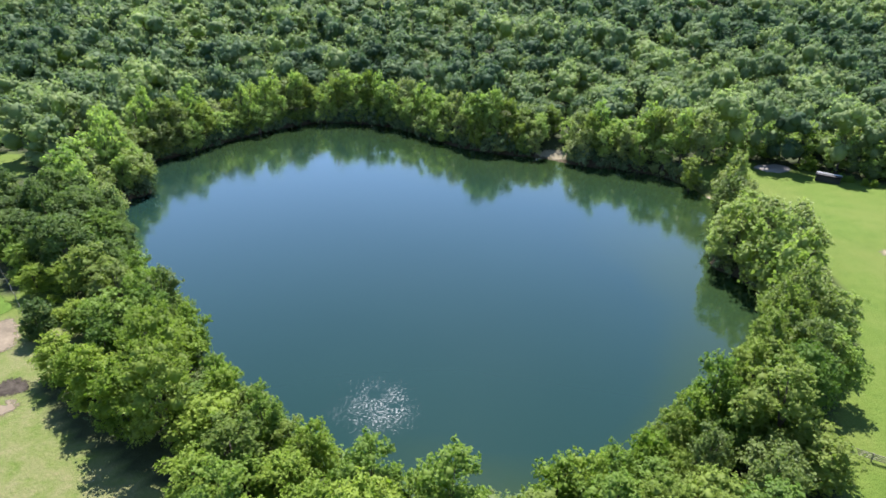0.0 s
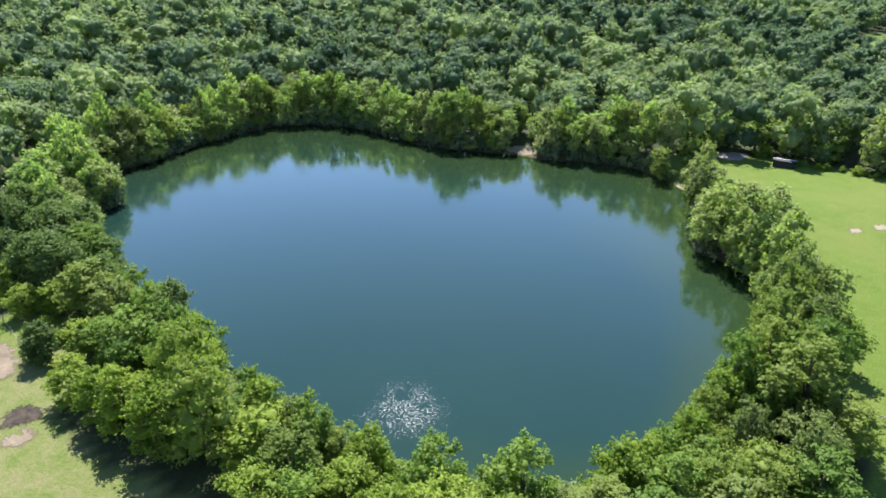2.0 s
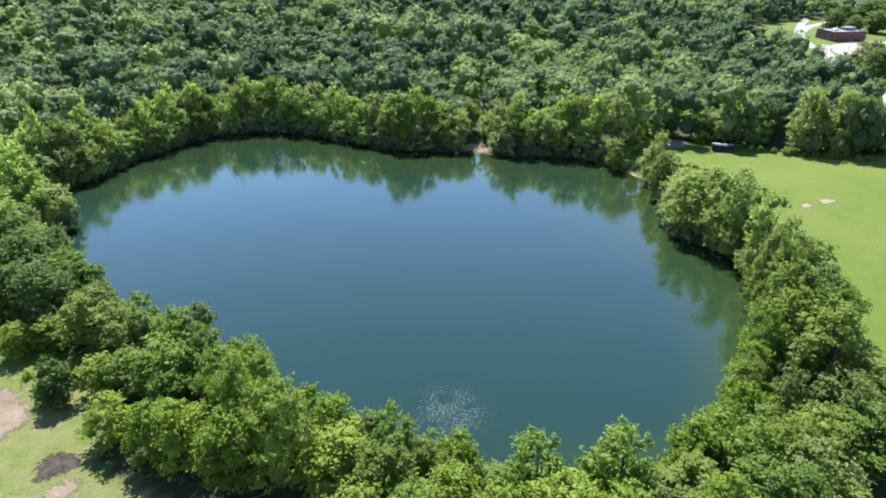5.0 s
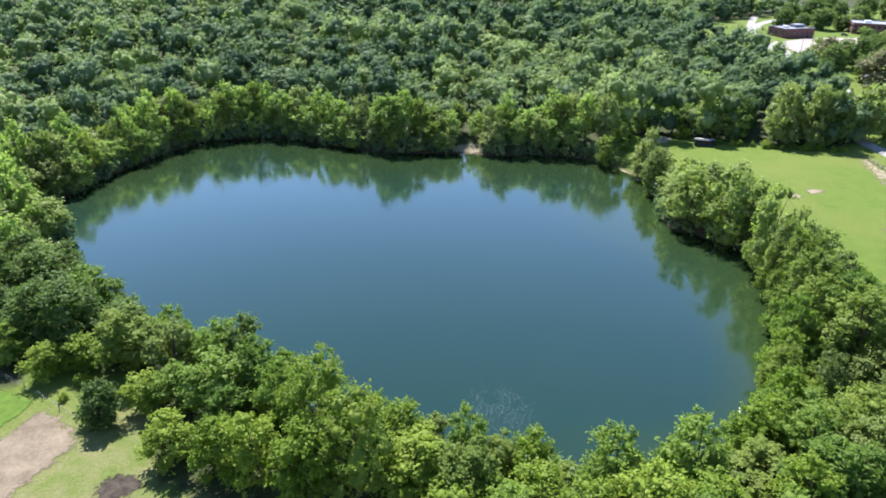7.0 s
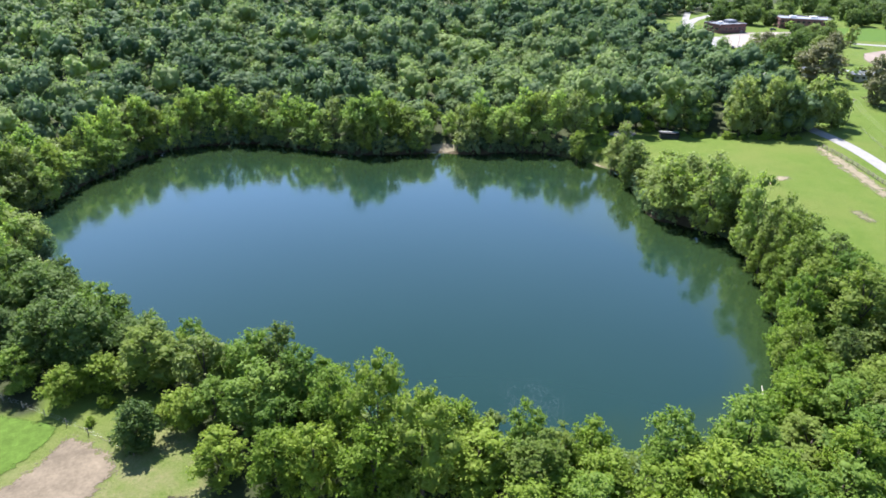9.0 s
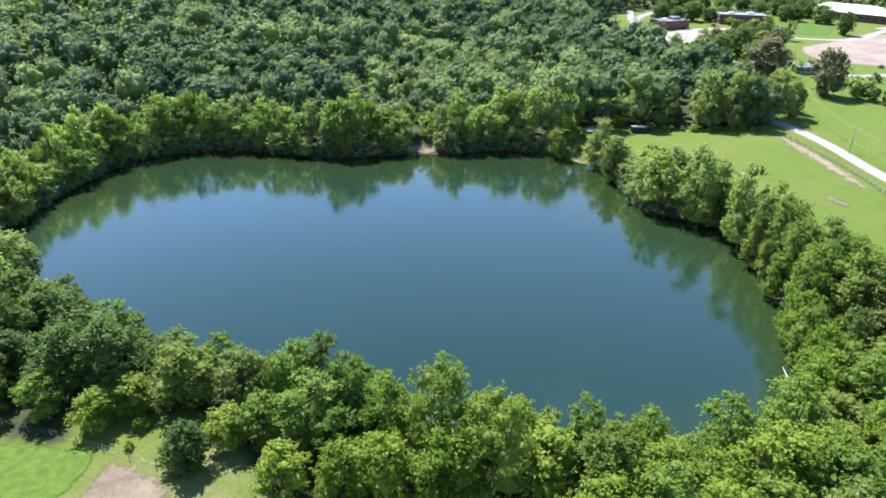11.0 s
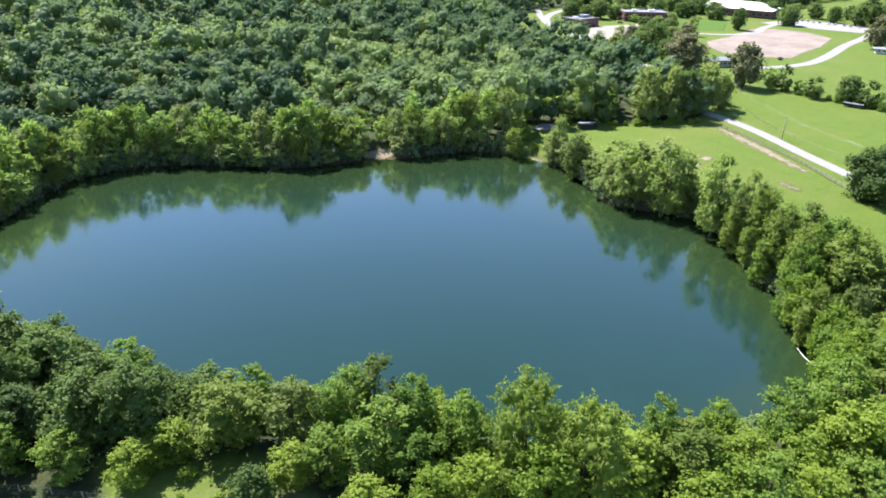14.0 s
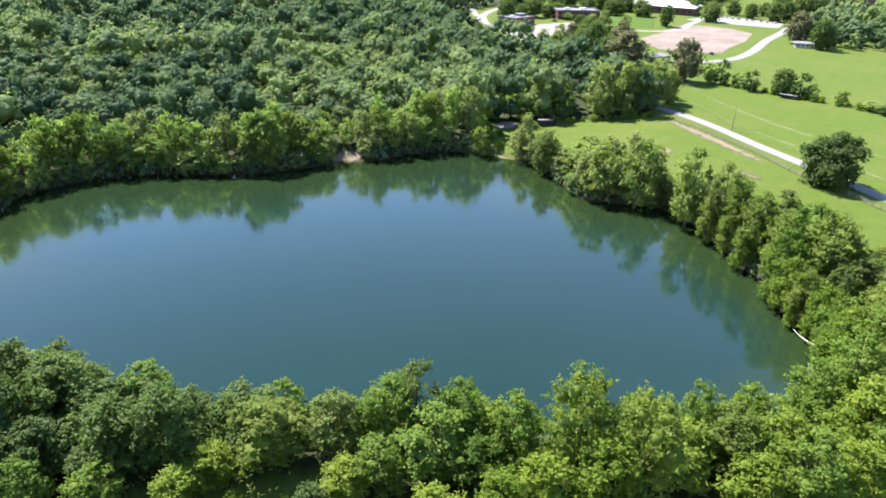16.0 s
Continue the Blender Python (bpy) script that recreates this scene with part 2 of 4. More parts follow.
def box_bm(bm, size, m, bev=0.0):
    r = bmesh.ops.create_cube(bm, size=1.0, matrix=m @ Matrix.Diagonal((*size, 1)))
    if bev:
        edges = {e for v in r["verts"] for e in v.link_edges}
        bmesh.ops.bevel(bm, geom=list(edges), offset=bev, segments=1, affect="EDGES")


def bm_mesh(name, bm, mat):
    me = bpy.data.meshes.new(name)
    bm.to_mesh(me)
    bm.free()
    me.materials.append(mat)
    return me


def box_mesh(name, size, mat, m=None, bev=0.02):
    bm = bmesh.new()
    box_bm(bm, size, m or Matrix.Identity(4), bev)
    return bm_mesh(name, bm, mat)


def tube(points, radii, sides=7):
    pts = [Vector(p) for p in points]
    verts, faces = [], []
    for i, p in enumerate(pts):
        d = (pts[min(i + 1, len(pts) - 1)] - pts[max(i - 1, 0)]).normalized()
        u = d.orthogonal().normalized()
        w = d.cross(u)
        for k in range(sides):
            a = 2 * math.pi * k / sides
            verts.append(p + (u * math.cos(a) + w * math.sin(a)) * radii[i])
    for i in range(len(pts) - 1):
        for k in range(sides):
            a, b = i * sides + k, i * sides + (k + 1) % sides
            faces.append((a, b, b + sides, a + sides))
    faces.append(tuple(range(sides))[::-1])
    faces.append(tuple(range((len(pts) - 1) * sides, len(pts) * sides)))
    return verts, faces


def spline(points, step, closed=False):
    """Catmull-Rom through plan points, at about even steps."""
    p = [Vector((*q, 0)[:3]) for q in points]
    n, out = len(p), []
    for i in range(n if closed else n - 1):
        a, b, c, d = ((p[(i + k) % n] if closed else p[min(max(i + k, 0), n - 1)]) for k in (-1, 0, 1, 2))
        k = max(2, int((c - b).length / step))
        for j in range(k):
            t = j / k
            out.append(0.5 * (2 * b + (c - a) * t + (2 * a - 5 * b + 4 * c - d) * t * t + (3 * b - a - 3 * c + d) * t ** 3))
    if not closed:
        out.append(p[-1])
    return [(v.x, v.y) for v in out]


def inside(poly, x, y):
    """Even-odd test of arrays x, y against a polygon."""
    x, y = np.asarray(x, float), np.asarray(y, float)
    res = np.zeros(x.shape, bool)
    n = len(poly)
    for i in range(n):
        x0, y0 = poly[i]
        x1, y1 = poly[(i + 1) % n]
        if y0 == y1:
            continue
        c = ((y0 > y) != (y1 > y)) & (x < (x1 - x0) * (y - y0) / (y1 - y0) + x0)
        res ^= c
    return res


def dist_to(poly, x, y):
    x, y = np.asarray(x, float), np.asarray(y, float)
    best = np.full(x.shape, 1e9)
    for px, py in poly:
        best = np.minimum(best, (x - px) ** 2 + (y - py) ** 2)
    return np.sqrt(best)


def smooth(a, b, x):
    t = np.clip((np.asarray(x, float) - a) / (b - a), 0, 1)
    return t * t * (3 - 2 * t)


# ---------------------------------------------------------------- plan
SHORE = spline([(-36, 253), (-21, 249), (-9, 238), (6, 225), (22, 218), (32, 215), (43, 209), (57, 205), (69, 198), (76, 184),
                (77, 170), (69, 152), (63, 141), (68, 131), (72, 117), (61, 101), (50, 88), (41, 79), (33, 71), (21, 65), (9, 65),
                (-3, 68), (-14, 73), (-24, 80), (-34, 88), (-41, 97), (-48, 107), (-57, 116), (-65, 126), (-72, 139), (-80, 152),
                (-88, 163), (-91, 172), (-84, 180), (-90, 190), (-96, 203), (-88, 212), (-72, 233), (-58, 247), (-48, 253)], 2.0, True)
# outer edge of the belt of trees round the near half of the pond
BELT = [(-116, 176), (-110, 150), (-104, 134), (-95, 124.5), (-84, 115), (-75, 108), (-66, 100), (-63.5, 93), (-61, 85.5), (-54, 78), (-45, 72),
        (-34, 65), (-26, 52), (-14, 42), (0, 36), (16, 38), (30, 46), (42, 56), (51, 66), (55, 76), (62, 88), (70, 98), (76, 110), (79, 124), (80, 138),
        (79, 152), (82, 164), (84, 172), (79, 178)]
BELT_LINE = spline(BELT, 1.5)
BELT_POLY = BELT + [(60, 200), (-60, 240), (-100, 205)]
# woods beyond the pond
WOODS_POLY = [(-116, 178), (-128, 196), (-150, 200), (-420, 180), (-700, 900), (760, 900), (760, 540), (480, 452), (412, 438), (372, 434), (325, 420), (285, 398), (262, 374), (240, 338), (228, 302), (216, 268),
              (212, 240), (196, 214), (172, 188), (160, 166), (146, 168), (132, 181), (118, 196), (104, 203), (92, 206), (78, 196), (72, 200), (-60, 244), (-100, 208)]


def pond_distance(x, y):
    d = dist_to(SHORE, x, y)
    return np.where(inside(SHORE, x, y), -d, d)


def land(x, y, d):
    x, y = np.asarray(x, float), np.asarray(y, float)
    h = 5.3 + 0.9 * smooth(20, 90, x)
    h = h - 3.0 * smooth(140, 190, y) * smooth(55, 100, x) * (1 - smooth(130, 170, x))
    h = h + 1.3 * smooth(130, 230, x)
    north = 2.8 + 0.062 * np.clip(y - 262, 0, 700) + 0.02 * np.clip(y - 400, 0, 500)
    east = smooth(140, 270, x - 0.35 * (y - 250))
    north = north * (1 - east) + 8.0 * east
    wn_ = smooth(185, 255, y)
    h = h * (1 - wn_) + north * wn_
    h = h + 0.35 * np.sin(x * 0.05 + 1.0) * np.sin(y * 0.043)
    gentle = np.maximum(smooth(16, 6, np.hypot(x - 36, y - 218)), smooth(14, 5, np.hypot(x - 78, y - 184)))
    rise = smooth(-1.0, 9.0, d) * (1 - gentle) + smooth(-2.2, 16.0, d) * gentle
    return np.where(d < -1.0, -0.3 - 0.5 * np.clip(-d - 1, 0, 8), -0.3 + (h + 0.3) * rise)


gx = np.concatenate([np.arange(-3000, -400, 200), np.arange(-400, -130, 10), np.arange(-130, 180, 2), np.arange(180, 640, 8), np.arange(640, 3001, 200)]).astype(float)
gy = np.concatenate([np.arange(-2000, 0, 200), np.arange(0, 40, 5), np.arange(40, 270, 2), np.arange(270, 640, 8), np.arange(640, 3801, 200)]).astype(float)
GX, GY = np.meshgrid(gx, gy)
GD = pond_distance(GX, GY)
GZ = land(GX, GY, GD)


def on_grid(grid, x, y):
    i = int(np.clip(np.searchsorted(gx, x) - 1, 0, len(gx) - 2))
    j = int(np.clip(np.searchsorted(gy, y) - 1, 0, len(gy) - 2))
    u, v = (x - gx[i]) / (gx[i + 1] - gx[i]), (y - gy[j]) / (gy[j + 1] - gy[j])
    return float((grid[j, i] * (1 - u) + grid[j, i + 1] * u) * (1 - v) + (grid[j + 1, i] * (1 - u) + grid[j + 1, i + 1] * u) * v)


def ground_z(x, y):
    """Height of the ground sheet at a plan point."""
    return on_grid(GZ, x, y)


def build_ground():
    nx, ny = len(gx), len(gy)
    verts = np.stack([GX.ravel(), GY.ravel(), GZ.ravel()], 1)
    idx = np.arange(nx * ny).reshape(ny, nx)
    faces = np.stack([idx[:-1, :-1].ravel(), idx[:-1, 1:].ravel(), idx[1:, 1:].ravel(), idx[1:, :-1].ravel()], 1)
    me = mesh_from("ground", verts.tolist(), faces.tolist(), GROUND, True)
    x, y = GX.ravel(), GY.ravel()
    d = GD.ravel()
    # floor colour runs 2.2 m past the belt, painted tree shade on the grass
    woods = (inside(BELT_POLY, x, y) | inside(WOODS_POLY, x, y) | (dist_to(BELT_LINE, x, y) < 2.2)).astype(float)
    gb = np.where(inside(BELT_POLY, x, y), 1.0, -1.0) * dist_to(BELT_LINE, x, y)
    # open grass strip; west of -84 the dark stays as painted tree shade
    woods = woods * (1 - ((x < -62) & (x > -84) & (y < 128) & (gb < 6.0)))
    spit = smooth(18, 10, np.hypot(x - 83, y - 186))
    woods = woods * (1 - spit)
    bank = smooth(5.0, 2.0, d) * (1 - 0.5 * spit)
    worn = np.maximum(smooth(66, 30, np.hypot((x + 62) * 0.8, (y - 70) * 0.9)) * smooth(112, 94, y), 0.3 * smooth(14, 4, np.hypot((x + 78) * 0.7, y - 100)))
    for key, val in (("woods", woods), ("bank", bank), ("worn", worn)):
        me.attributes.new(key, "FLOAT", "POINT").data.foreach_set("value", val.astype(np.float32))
    tagged(new("ground", me), "green mown meadow and dark woodland floor round a pond", "ground", kind="structure")
    wx, wy = np.meshgrid(np.arange(-110, 92, 4.0), np.arange(50, 264, 4.0))
    wi = np.arange(wx.size).reshape(wx.shape)
    wf = np.stack([wi[:-1, :-1].ravel(), wi[:-1, 1:].ravel(), wi[1:, 1:].ravel(), wi[1:, :-1].ravel()], 1)
    wm = mesh_from("water", np.stack([wx.ravel(), wy.ravel(), np.zeros(wx.size)], 1).tolist(), wf.tolist(), WATER)
    # width of the painted tree reflection, broad along the far and east shores
    mirror_reach = np.maximum(smooth(110, 170, wy.ravel()), smooth(30, 60, wx.ravel()))
    depth = np.clip((-pond_distance(wx.ravel(), wy.ravel()) - 3) / (9 + 27 * mirror_reach), 0, 1)
    depth = np.maximum(depth, smooth(30, -20, wx.ravel()) * smooth(230, 180, wy.ravel()))
    wm.attributes.new("depth", "FLOAT", "POINT").data.foreach_set("value", depth.astype(np.float32))
    tagged(new("water", wm), "calm blue-green pond water mirroring trees and sky", "water", kind="structure")


build_ground()


def soft_patch(mat, soft):
    """A copy of a ground material that thins out into the grass towards the patch's edge."""
    m = mat.copy()
    n, l = m.node_tree.nodes, m.node_tree.links
    out = [x for x in n if x.type == "OUTPUT_MATERIAL"][0]
    bsdf = [x for x in n if x.type == "BSDF_PRINCIPLED"][0]
    at = n.new("ShaderNodeAttribute")
    at.attribute_name = "inset"
    p = position(n)
    f = math_node(n, l, "SUBTRACT", math_node(n, l, "ADD", noise_tex(n, l, p, 0.55, 4.0, 0.7), math_node(n, l, "MULTIPLY", noise_tex(n, l, p, 2.5, 3.0, 0.7), 0.6)), 0.8)
    v = math_node(n, l, "ADD", math_node(n, l, "DIVIDE", at.outputs["Fac"], soft), math_node(n, l, "MULTIPLY", f, 2.4))
    mr = n.new("ShaderNodeMapRange")
    mr.interpolation_type = "SMOOTHSTEP"
    mr.inputs[1].default_value, mr.inputs[2].default_value = 0.25, 0.85
    l.new(v, mr.inputs[0])
    tr = n.new("ShaderNodeBsdfTransparent")
    ms = n.new("ShaderNodeMixShader")
    l.new(mr.outputs[0], ms.inputs[0])
    l.new(tr.outputs[0], ms.inputs[1])
    l.new(bsdf.outputs[0], ms.inputs[2])
    l.new(ms.outputs[0], out.inputs[0])
    return m


def drape(name, poly, mat, label, lift=0.05, step=3.0, category="ground", ragged=0.0, seed=0, soft=1.0):
    """A thin patch lying on the ground inside a plan polygon."""
    rng = random.Random(seed)
    if ragged:
        cx, cy = sum(p[0] for p in poly) / len(poly), sum(p[1] for p in poly) / len(poly)
        poly = [(cx + (x - cx) * (1 + rng.uniform(-ragged, ragged)), cy + (y - cy) * (1 + rng.uniform(-ragged, ragged))) for x, y in poly]
    bm = bmesh.new()
    f = bm.faces.new([bm.verts.new((x, y, 0)) for x, y in poly])
    bmesh.ops.triangulate(bm, faces=[f])
    for axis in (0, 1):
        lo = min(v.co[axis] for v in bm.verts)
        hi = max(v.co[axis] for v in bm.verts)
        k = max(1, int((hi - lo) / step))
        for i in range(1, k):
            co, no = [0, 0, 0], [0, 0, 0]
            co[axis], no[axis] = lo + (hi - lo) * i / k, 1
            bmesh.ops.bisect_plane(bm, geom=bm.verts[:] + bm.edges[:] + bm.faces[:], plane_co=co, plane_no=no)
    for v in bm.verts:
        v.co.z = ground_z(v.co.x, v.co.y) + lift
    bmesh.ops.recalc_face_normals(bm, faces=bm.faces[:])
    me = bm_mesh(name, bm, soft_patch(mat, soft))
    ring = []
    for (x0, y0), (x1, y1) in zip(poly, poly[1:] + poly[:1]):
        k = max(2, int(math.hypot(x1 - x0, y1 - y0) / 0.4))
        ring += [(x0 + (x1 - x0) * i / k, y0 + (y1 - y0) * i / k) for i in range(k)]
    co = np.array([v.co for v in me.vertices])
    me.attributes.new("inset", "FLOAT", "POINT").data.foreach_set("value", dist_to(ring, co[:, 0], co[:, 1]).astype(np.float32))
    return tagged(new(name, me), label, category, kind="structure")


def ribbon(name, line, width, mat, label, lift=0.06, category="road"):
    pts = spline(line, 3.0)
    verts, faces = [], []
    for i, (x, y) in enumerate(pts):
        a, b = pts[max(i - 1, 0)], pts[min(i + 1, len(pts) - 1)]
        t = Vector((b[0] - a[0], b[1] - a[1], 0)).normalized()
        s = Vector((t.y, -t.x, 0))
        for k in (-0.5, -0.17, 0.17, 0.5):
            q = Vector((x, y, 0)) + s * (k * width)
            verts.append((q.x, q.y, ground_z(q.x, q.y) + lift + (0.05 if abs(k) < 0.3 else 0.0)))
    for i in range(len(pts) - 1):
        for k in range(3):
            a = i * 4 + k
            faces.append((a, a + 1, a + 5, a + 4))
    return tagged(new(name, mesh_from(name, verts, faces, mat, True)), label, category, kind="structure")


ROAD = [(82, 22), (98, 51), (112.5, 74.6), (122.8, 90.5), (132.4, 106), (141, 121), (149, 134.5), (155.4, 147), (159.5, 157), (162, 166), (167, 178), (181, 191), (204, 208), (226, 234), (231, 262), (254, 295), (272, 322), (300, 366), (330, 400), (372, 440)]
ribbon("road", ROAD, 5.0, GRAVEL, "pale concrete park road crossing the meadow")


ribbon("path", [(262, 206), (273, 195), (288, 190), (311, 187.5), (347, 191), (400, 200), (447, 206), (500, 214)], 6.0, GRAVEL, "pale curving concrete drive", category="path")
ribbon("drive_a", [(256, 297), (266, 306), (276, 321), (292, 334)], 7.0, GRAVEL, "pale drive to a gravel parking lot", category="path")
ribbon("drive_b", [(300, 366), (318, 384), (341, 401), (373, 417), (412, 429), (470, 440)], 6.0, GRAVEL, "pale curving drive behind a brick building", category="path")
ribbon("drive_c", [(354, 285), (372, 268), (402, 262), (425, 268), (470, 274)], 6.0, GRAVEL, "pale drive beside the lawn", category="path")
drape("gravel_lot", [(297, 337), (326, 344), (368, 331), (362, 322), (337, 311), (303, 306), (268, 296), (278, 318)], LOT, "pale tan gravel parking lot", step=5.0, soft=1.5)
drape("bare_lot", [(324, 258), (360, 262), (416, 273), (432, 262), (436, 240), (420, 217), (376, 206), (344, 203), (318, 200), (304, 212), (296, 230), (308, 246)], PALE_SOIL, "large bare brown soil lot", step=5.0, soft=1.5, ragged=0.03, seed=3)
drape("paved_lot", [(455, 286), (498, 280), (512, 268), (514, 240), (508, 222), (470, 214), (458, 240), (452, 262)], GRAVEL, "pale paved parking lot", lift=0.07, step=5.0, soft=1.5)
drape("gravel_clearing", [(95, 200), (98, 202.5), (104, 204), (110, 203), (107, 197), (103, 194.5), (99, 196)], LOT, "pale gravel clearing at the wood's edge", ragged=0.05, seed=5)
drape("worn_strip", [(149, 158), (150.5, 155), (146.5, 147), (140, 134), (134, 123.5), (126, 112), (117, 104), (120, 113), (124.5, 122.5), (130, 132), (136, 143), (142, 152)], SAND, "worn sandy strip along a fence", step=1.2, soft=3.6)


def bare_spot(x, y, a, b, turn, mat, label, seed, soft=1.5):
    rnd = random.Random(seed)
    poly = []
    for k in range(26):
        t = 2 * math.pi * k / 26
        r = 1 + rnd.uniform(-0.14, 0.14)
        px, py = 1.2 * a * r * math.cos(t), 1.2 * b * r * math.sin(t)
        poly.append((x + px * math.cos(turn) - py * math.sin(turn), y + px * math.sin(turn) + py * math.cos(turn)))
    drape("bare_patch", poly, mat, label, lift=0.05, step=0.6, soft=soft)


bare_spot(100.0, 135.3, 2.2, 1.7, 0.2, SAND, "small round bare sandy patch in grass", 1)
bare_spot(108.2, 136.5, 2.8, 1.9, 0.1, SAND, "small round bare sandy patch in grass", 2)
bare_spot(103.4, 108.2, 2.7, 4.9, -0.41, WORN, "worn brownish patch in the grass", 3, 3.0)
bare_spot(-68.0, 84.6, 3.2, 2.5, 0.3, ASH, "dark burnt patch in the meadow", 4)
bare_spot(-66.3, 79.6, 2.6, 2.0, 0.6, DIRT, "worn reddish bare patch in the meadow", 5)
bare_spot(36.8, 216.9, 5.8, 2.8, -0.35, SAND, "little sandy beach at the water's edge", 6)
bare_spot(76.5, 181.0, 1.8, 3.2, 0.3, SAND, "little sandy landing at the water's edge", 7)
drape("brown_plot", [(-79.3, 106.8), (-76, 102.5), (-73, 97.5), (-73.5, 94), (-77, 90.5), (-80.5, 87), (-86, 84), (-104, 90), (-103, 97.5), (-91, 97.0), (-84.5, 100.6)], DIRT, "dry brown ploughed plot beside a green one", step=1.5, soft=1.75)
tagged(new("small_pond", mesh_from("small_pond", [(125 + 8.5 * math.cos(a) * (1 + 0.15 * math.sin(3 * a)), 256 + 5.5 * math.sin(a), ground_z(125, 256) + 0.35) for a in [i * math.pi / 14 for i in range(28)]], [tuple(range(28))], WATER)),
       "small green pond hidden in the woods", "water", kind="structure")
LUSH = plain("lush_crop_green", (0.066, 0.112, 0.019), 0.9, var=0.2, scale=0.8, spec=0.05)
drape("green_plot", [(-87.5, 114.5), (-80.6, 108.8), (-81.2, 105.8), (-84.8, 102), (-92, 99), (-104, 101), (-112, 116), (-100, 124)], LUSH, "small lush green plot beside a fence", lift=0.08, step=1.5, seed=9, soft=0.8)
drape("path_trodden", [(-104.5, 133.6), (-95.4, 125.7), (-88, 117.8), (-80.4, 110.4), (-76.4, 105), (-72.3, 98.4), (-71.1, 97.4), (-75.4, 103.6), (-79.6, 108.9), (-87.2, 116.3), (-94.6, 124.3), (-103.5, 132.4)], TRODDEN, "pale trodden line beside a wire fence", lift=0.1, step=0.7, category="path", soft=0.7)
drape("lawn", [(352, 299), (388, 278), (440, 302), (436, 330), (380, 335)], plain("mown_lawn_green", (0.062, 0.112, 0.022), 0.9, var=0.12, scale=0.5, spec=0.05), "dark green mown lawn by the buildings", step=5.0, soft=1.5)


# ---------------------------------------------------------------- trees
def unit(v):
    return v / np.maximum(np.linalg.norm(v, axis=-1, keepdims=True), 1e-9)


def crown_lobes(rng, height, radius, base, shape, count):
    """Centres and radii of the big overlapping leaf masses, one on each limb, that make up a crown."""
    f = (np.arange(count) + rng.random(count)) / count
    if shape == "oval":
        prof = np.sin(np.pi * (0.14 + 0.80 * f)) ** 0.7
    elif shape == "spread":
        prof = np.sin(np.pi * (0.20 + 0.70 * f)) ** 0.5
    else:
        prof = np.sqrt(np.maximum(0.06, 1 - (2 * np.abs(f - 0.42)) ** 2.4 * 0.84))
    ang = np.arange(count) * 2.399 + rng.normal(size=count) * 0.35 + rng.random() * 6.28
    br = radius * (0.27 + 0.20 * rng.random(count)) * (0.62 + 0.38 * prof) * (1.12 - 0.34 * f)
    rr = np.maximum(0.0, radius * prof - 0.85 * br) * (0.62 + 0.42 * rng.random(count))
    z = base + (height - base) * (0.06 + 0.92 * f) + rng.normal(size=count) * 0.03 * height
    z = np.clip(z, base + 0.5 * br, height - br * 0.9)
    return np.stack([rr * np.cos(ang), rr * np.sin(ang), z], 1), br


def crown_leaves(rng, c, br, n, size, twig=3.0, per=9, loose=0.42, dome=0.30, flat=0.34, low=-0.65, deep=0.42):
    """Bent leaves set along the twigs that stick out of the leaf masses, as (n, 4, 3)."""
    want = n // per
    m = want * 4
    k = rng.choice(len(c), m, p=br ** 2 / (br ** 2).sum())
    d = unit(rng.normal(size=(m, 3)) + np.array([0, 0, 0.25]))
    # knots and hollows within a mass
    wave = np.sin(d @ np.array([5.1, 2.3, 3.7]) + k * 1.7) * np.sin(d @ np.array([-2.9, 5.7, 4.1]) + k * 2.9)
    pos = c[k] + d * (br[k] * (0.98 + 0.12 * wave - deep * rng.random(m)))[:, None] * np.array([1.0, 1.0, 1.06])
    near = np.linalg.norm((pos[:, None] - c[None]) / br[None, :, None], axis=2)
    near[np.arange(m), k] = 9.0
    pick = np.flatnonzero((near.min(1) > 0.84) & (d[:, 2] > low))[:want]
    k, d, pos = np.repeat(k[pick], per), np.repeat(d[pick], per, 0), np.repeat(pos[pick], per, 0)
    count = len(k)
    way = np.repeat(unit(d[::per] * 0.75 + np.array([0, 0, 0.5]) + rng.normal(size=(len(pick), 3)) * 0.42), per, 0)
    s = rng.random(count) * 1.15 - 0.25
    length = np.repeat(size * twig * (0.6 + 0.8 * rng.random(len(pick))), per)
    pos = pos + way * (s * length)[:, None] + rng.normal(size=(count, 3)) * (size * 0.85 * (1.25 - s))[:, None]
    whole = unit(pos - np.array([0, 0, 0.42 * c[:, 2].max()]))
    nor = unit(d * 0.42 + whole * dome + rng.normal(size=(count, 3)) * loose + np.array([0, 0, flat]))
    u = unit(np.cross(nor, rng.normal(size=(count, 3))) + way * 0.5)
    v = unit(np.cross(nor, u))
    a = size * (0.55 + 0.75 * rng.random(count))[:, None]
    b = a * (0.42 + 0.32 * rng.random(count))[:, None]
    bend = nor * a * 0.25
    return np.stack([pos - u * a - bend, pos + v * b * 0.9 + u * a * 0.15, pos + u * a - bend, pos - v * b + u * a * 0.1], 1)


def crown_cores(rng, c, br, fill=0.62):
    """The dense hearts of the leaf masses, uneven solids that close the crown against the light."""
    v = ICO_V[None] * (0.72 + 0.4 * rng.random((len(c), len(ICO_V), 1)))
    a = rng.random(len(c)) * 6.28
    ca, sa = np.cos(a)[:, None], np.sin(a)[:, None]
    v = np.stack([v[..., 0] * ca - v[..., 1] * sa, v[..., 0] * sa + v[..., 1] * ca, v[..., 2] * 1.04], -1)
    return c[:, None] + v * (br * fill)[:, None, None]


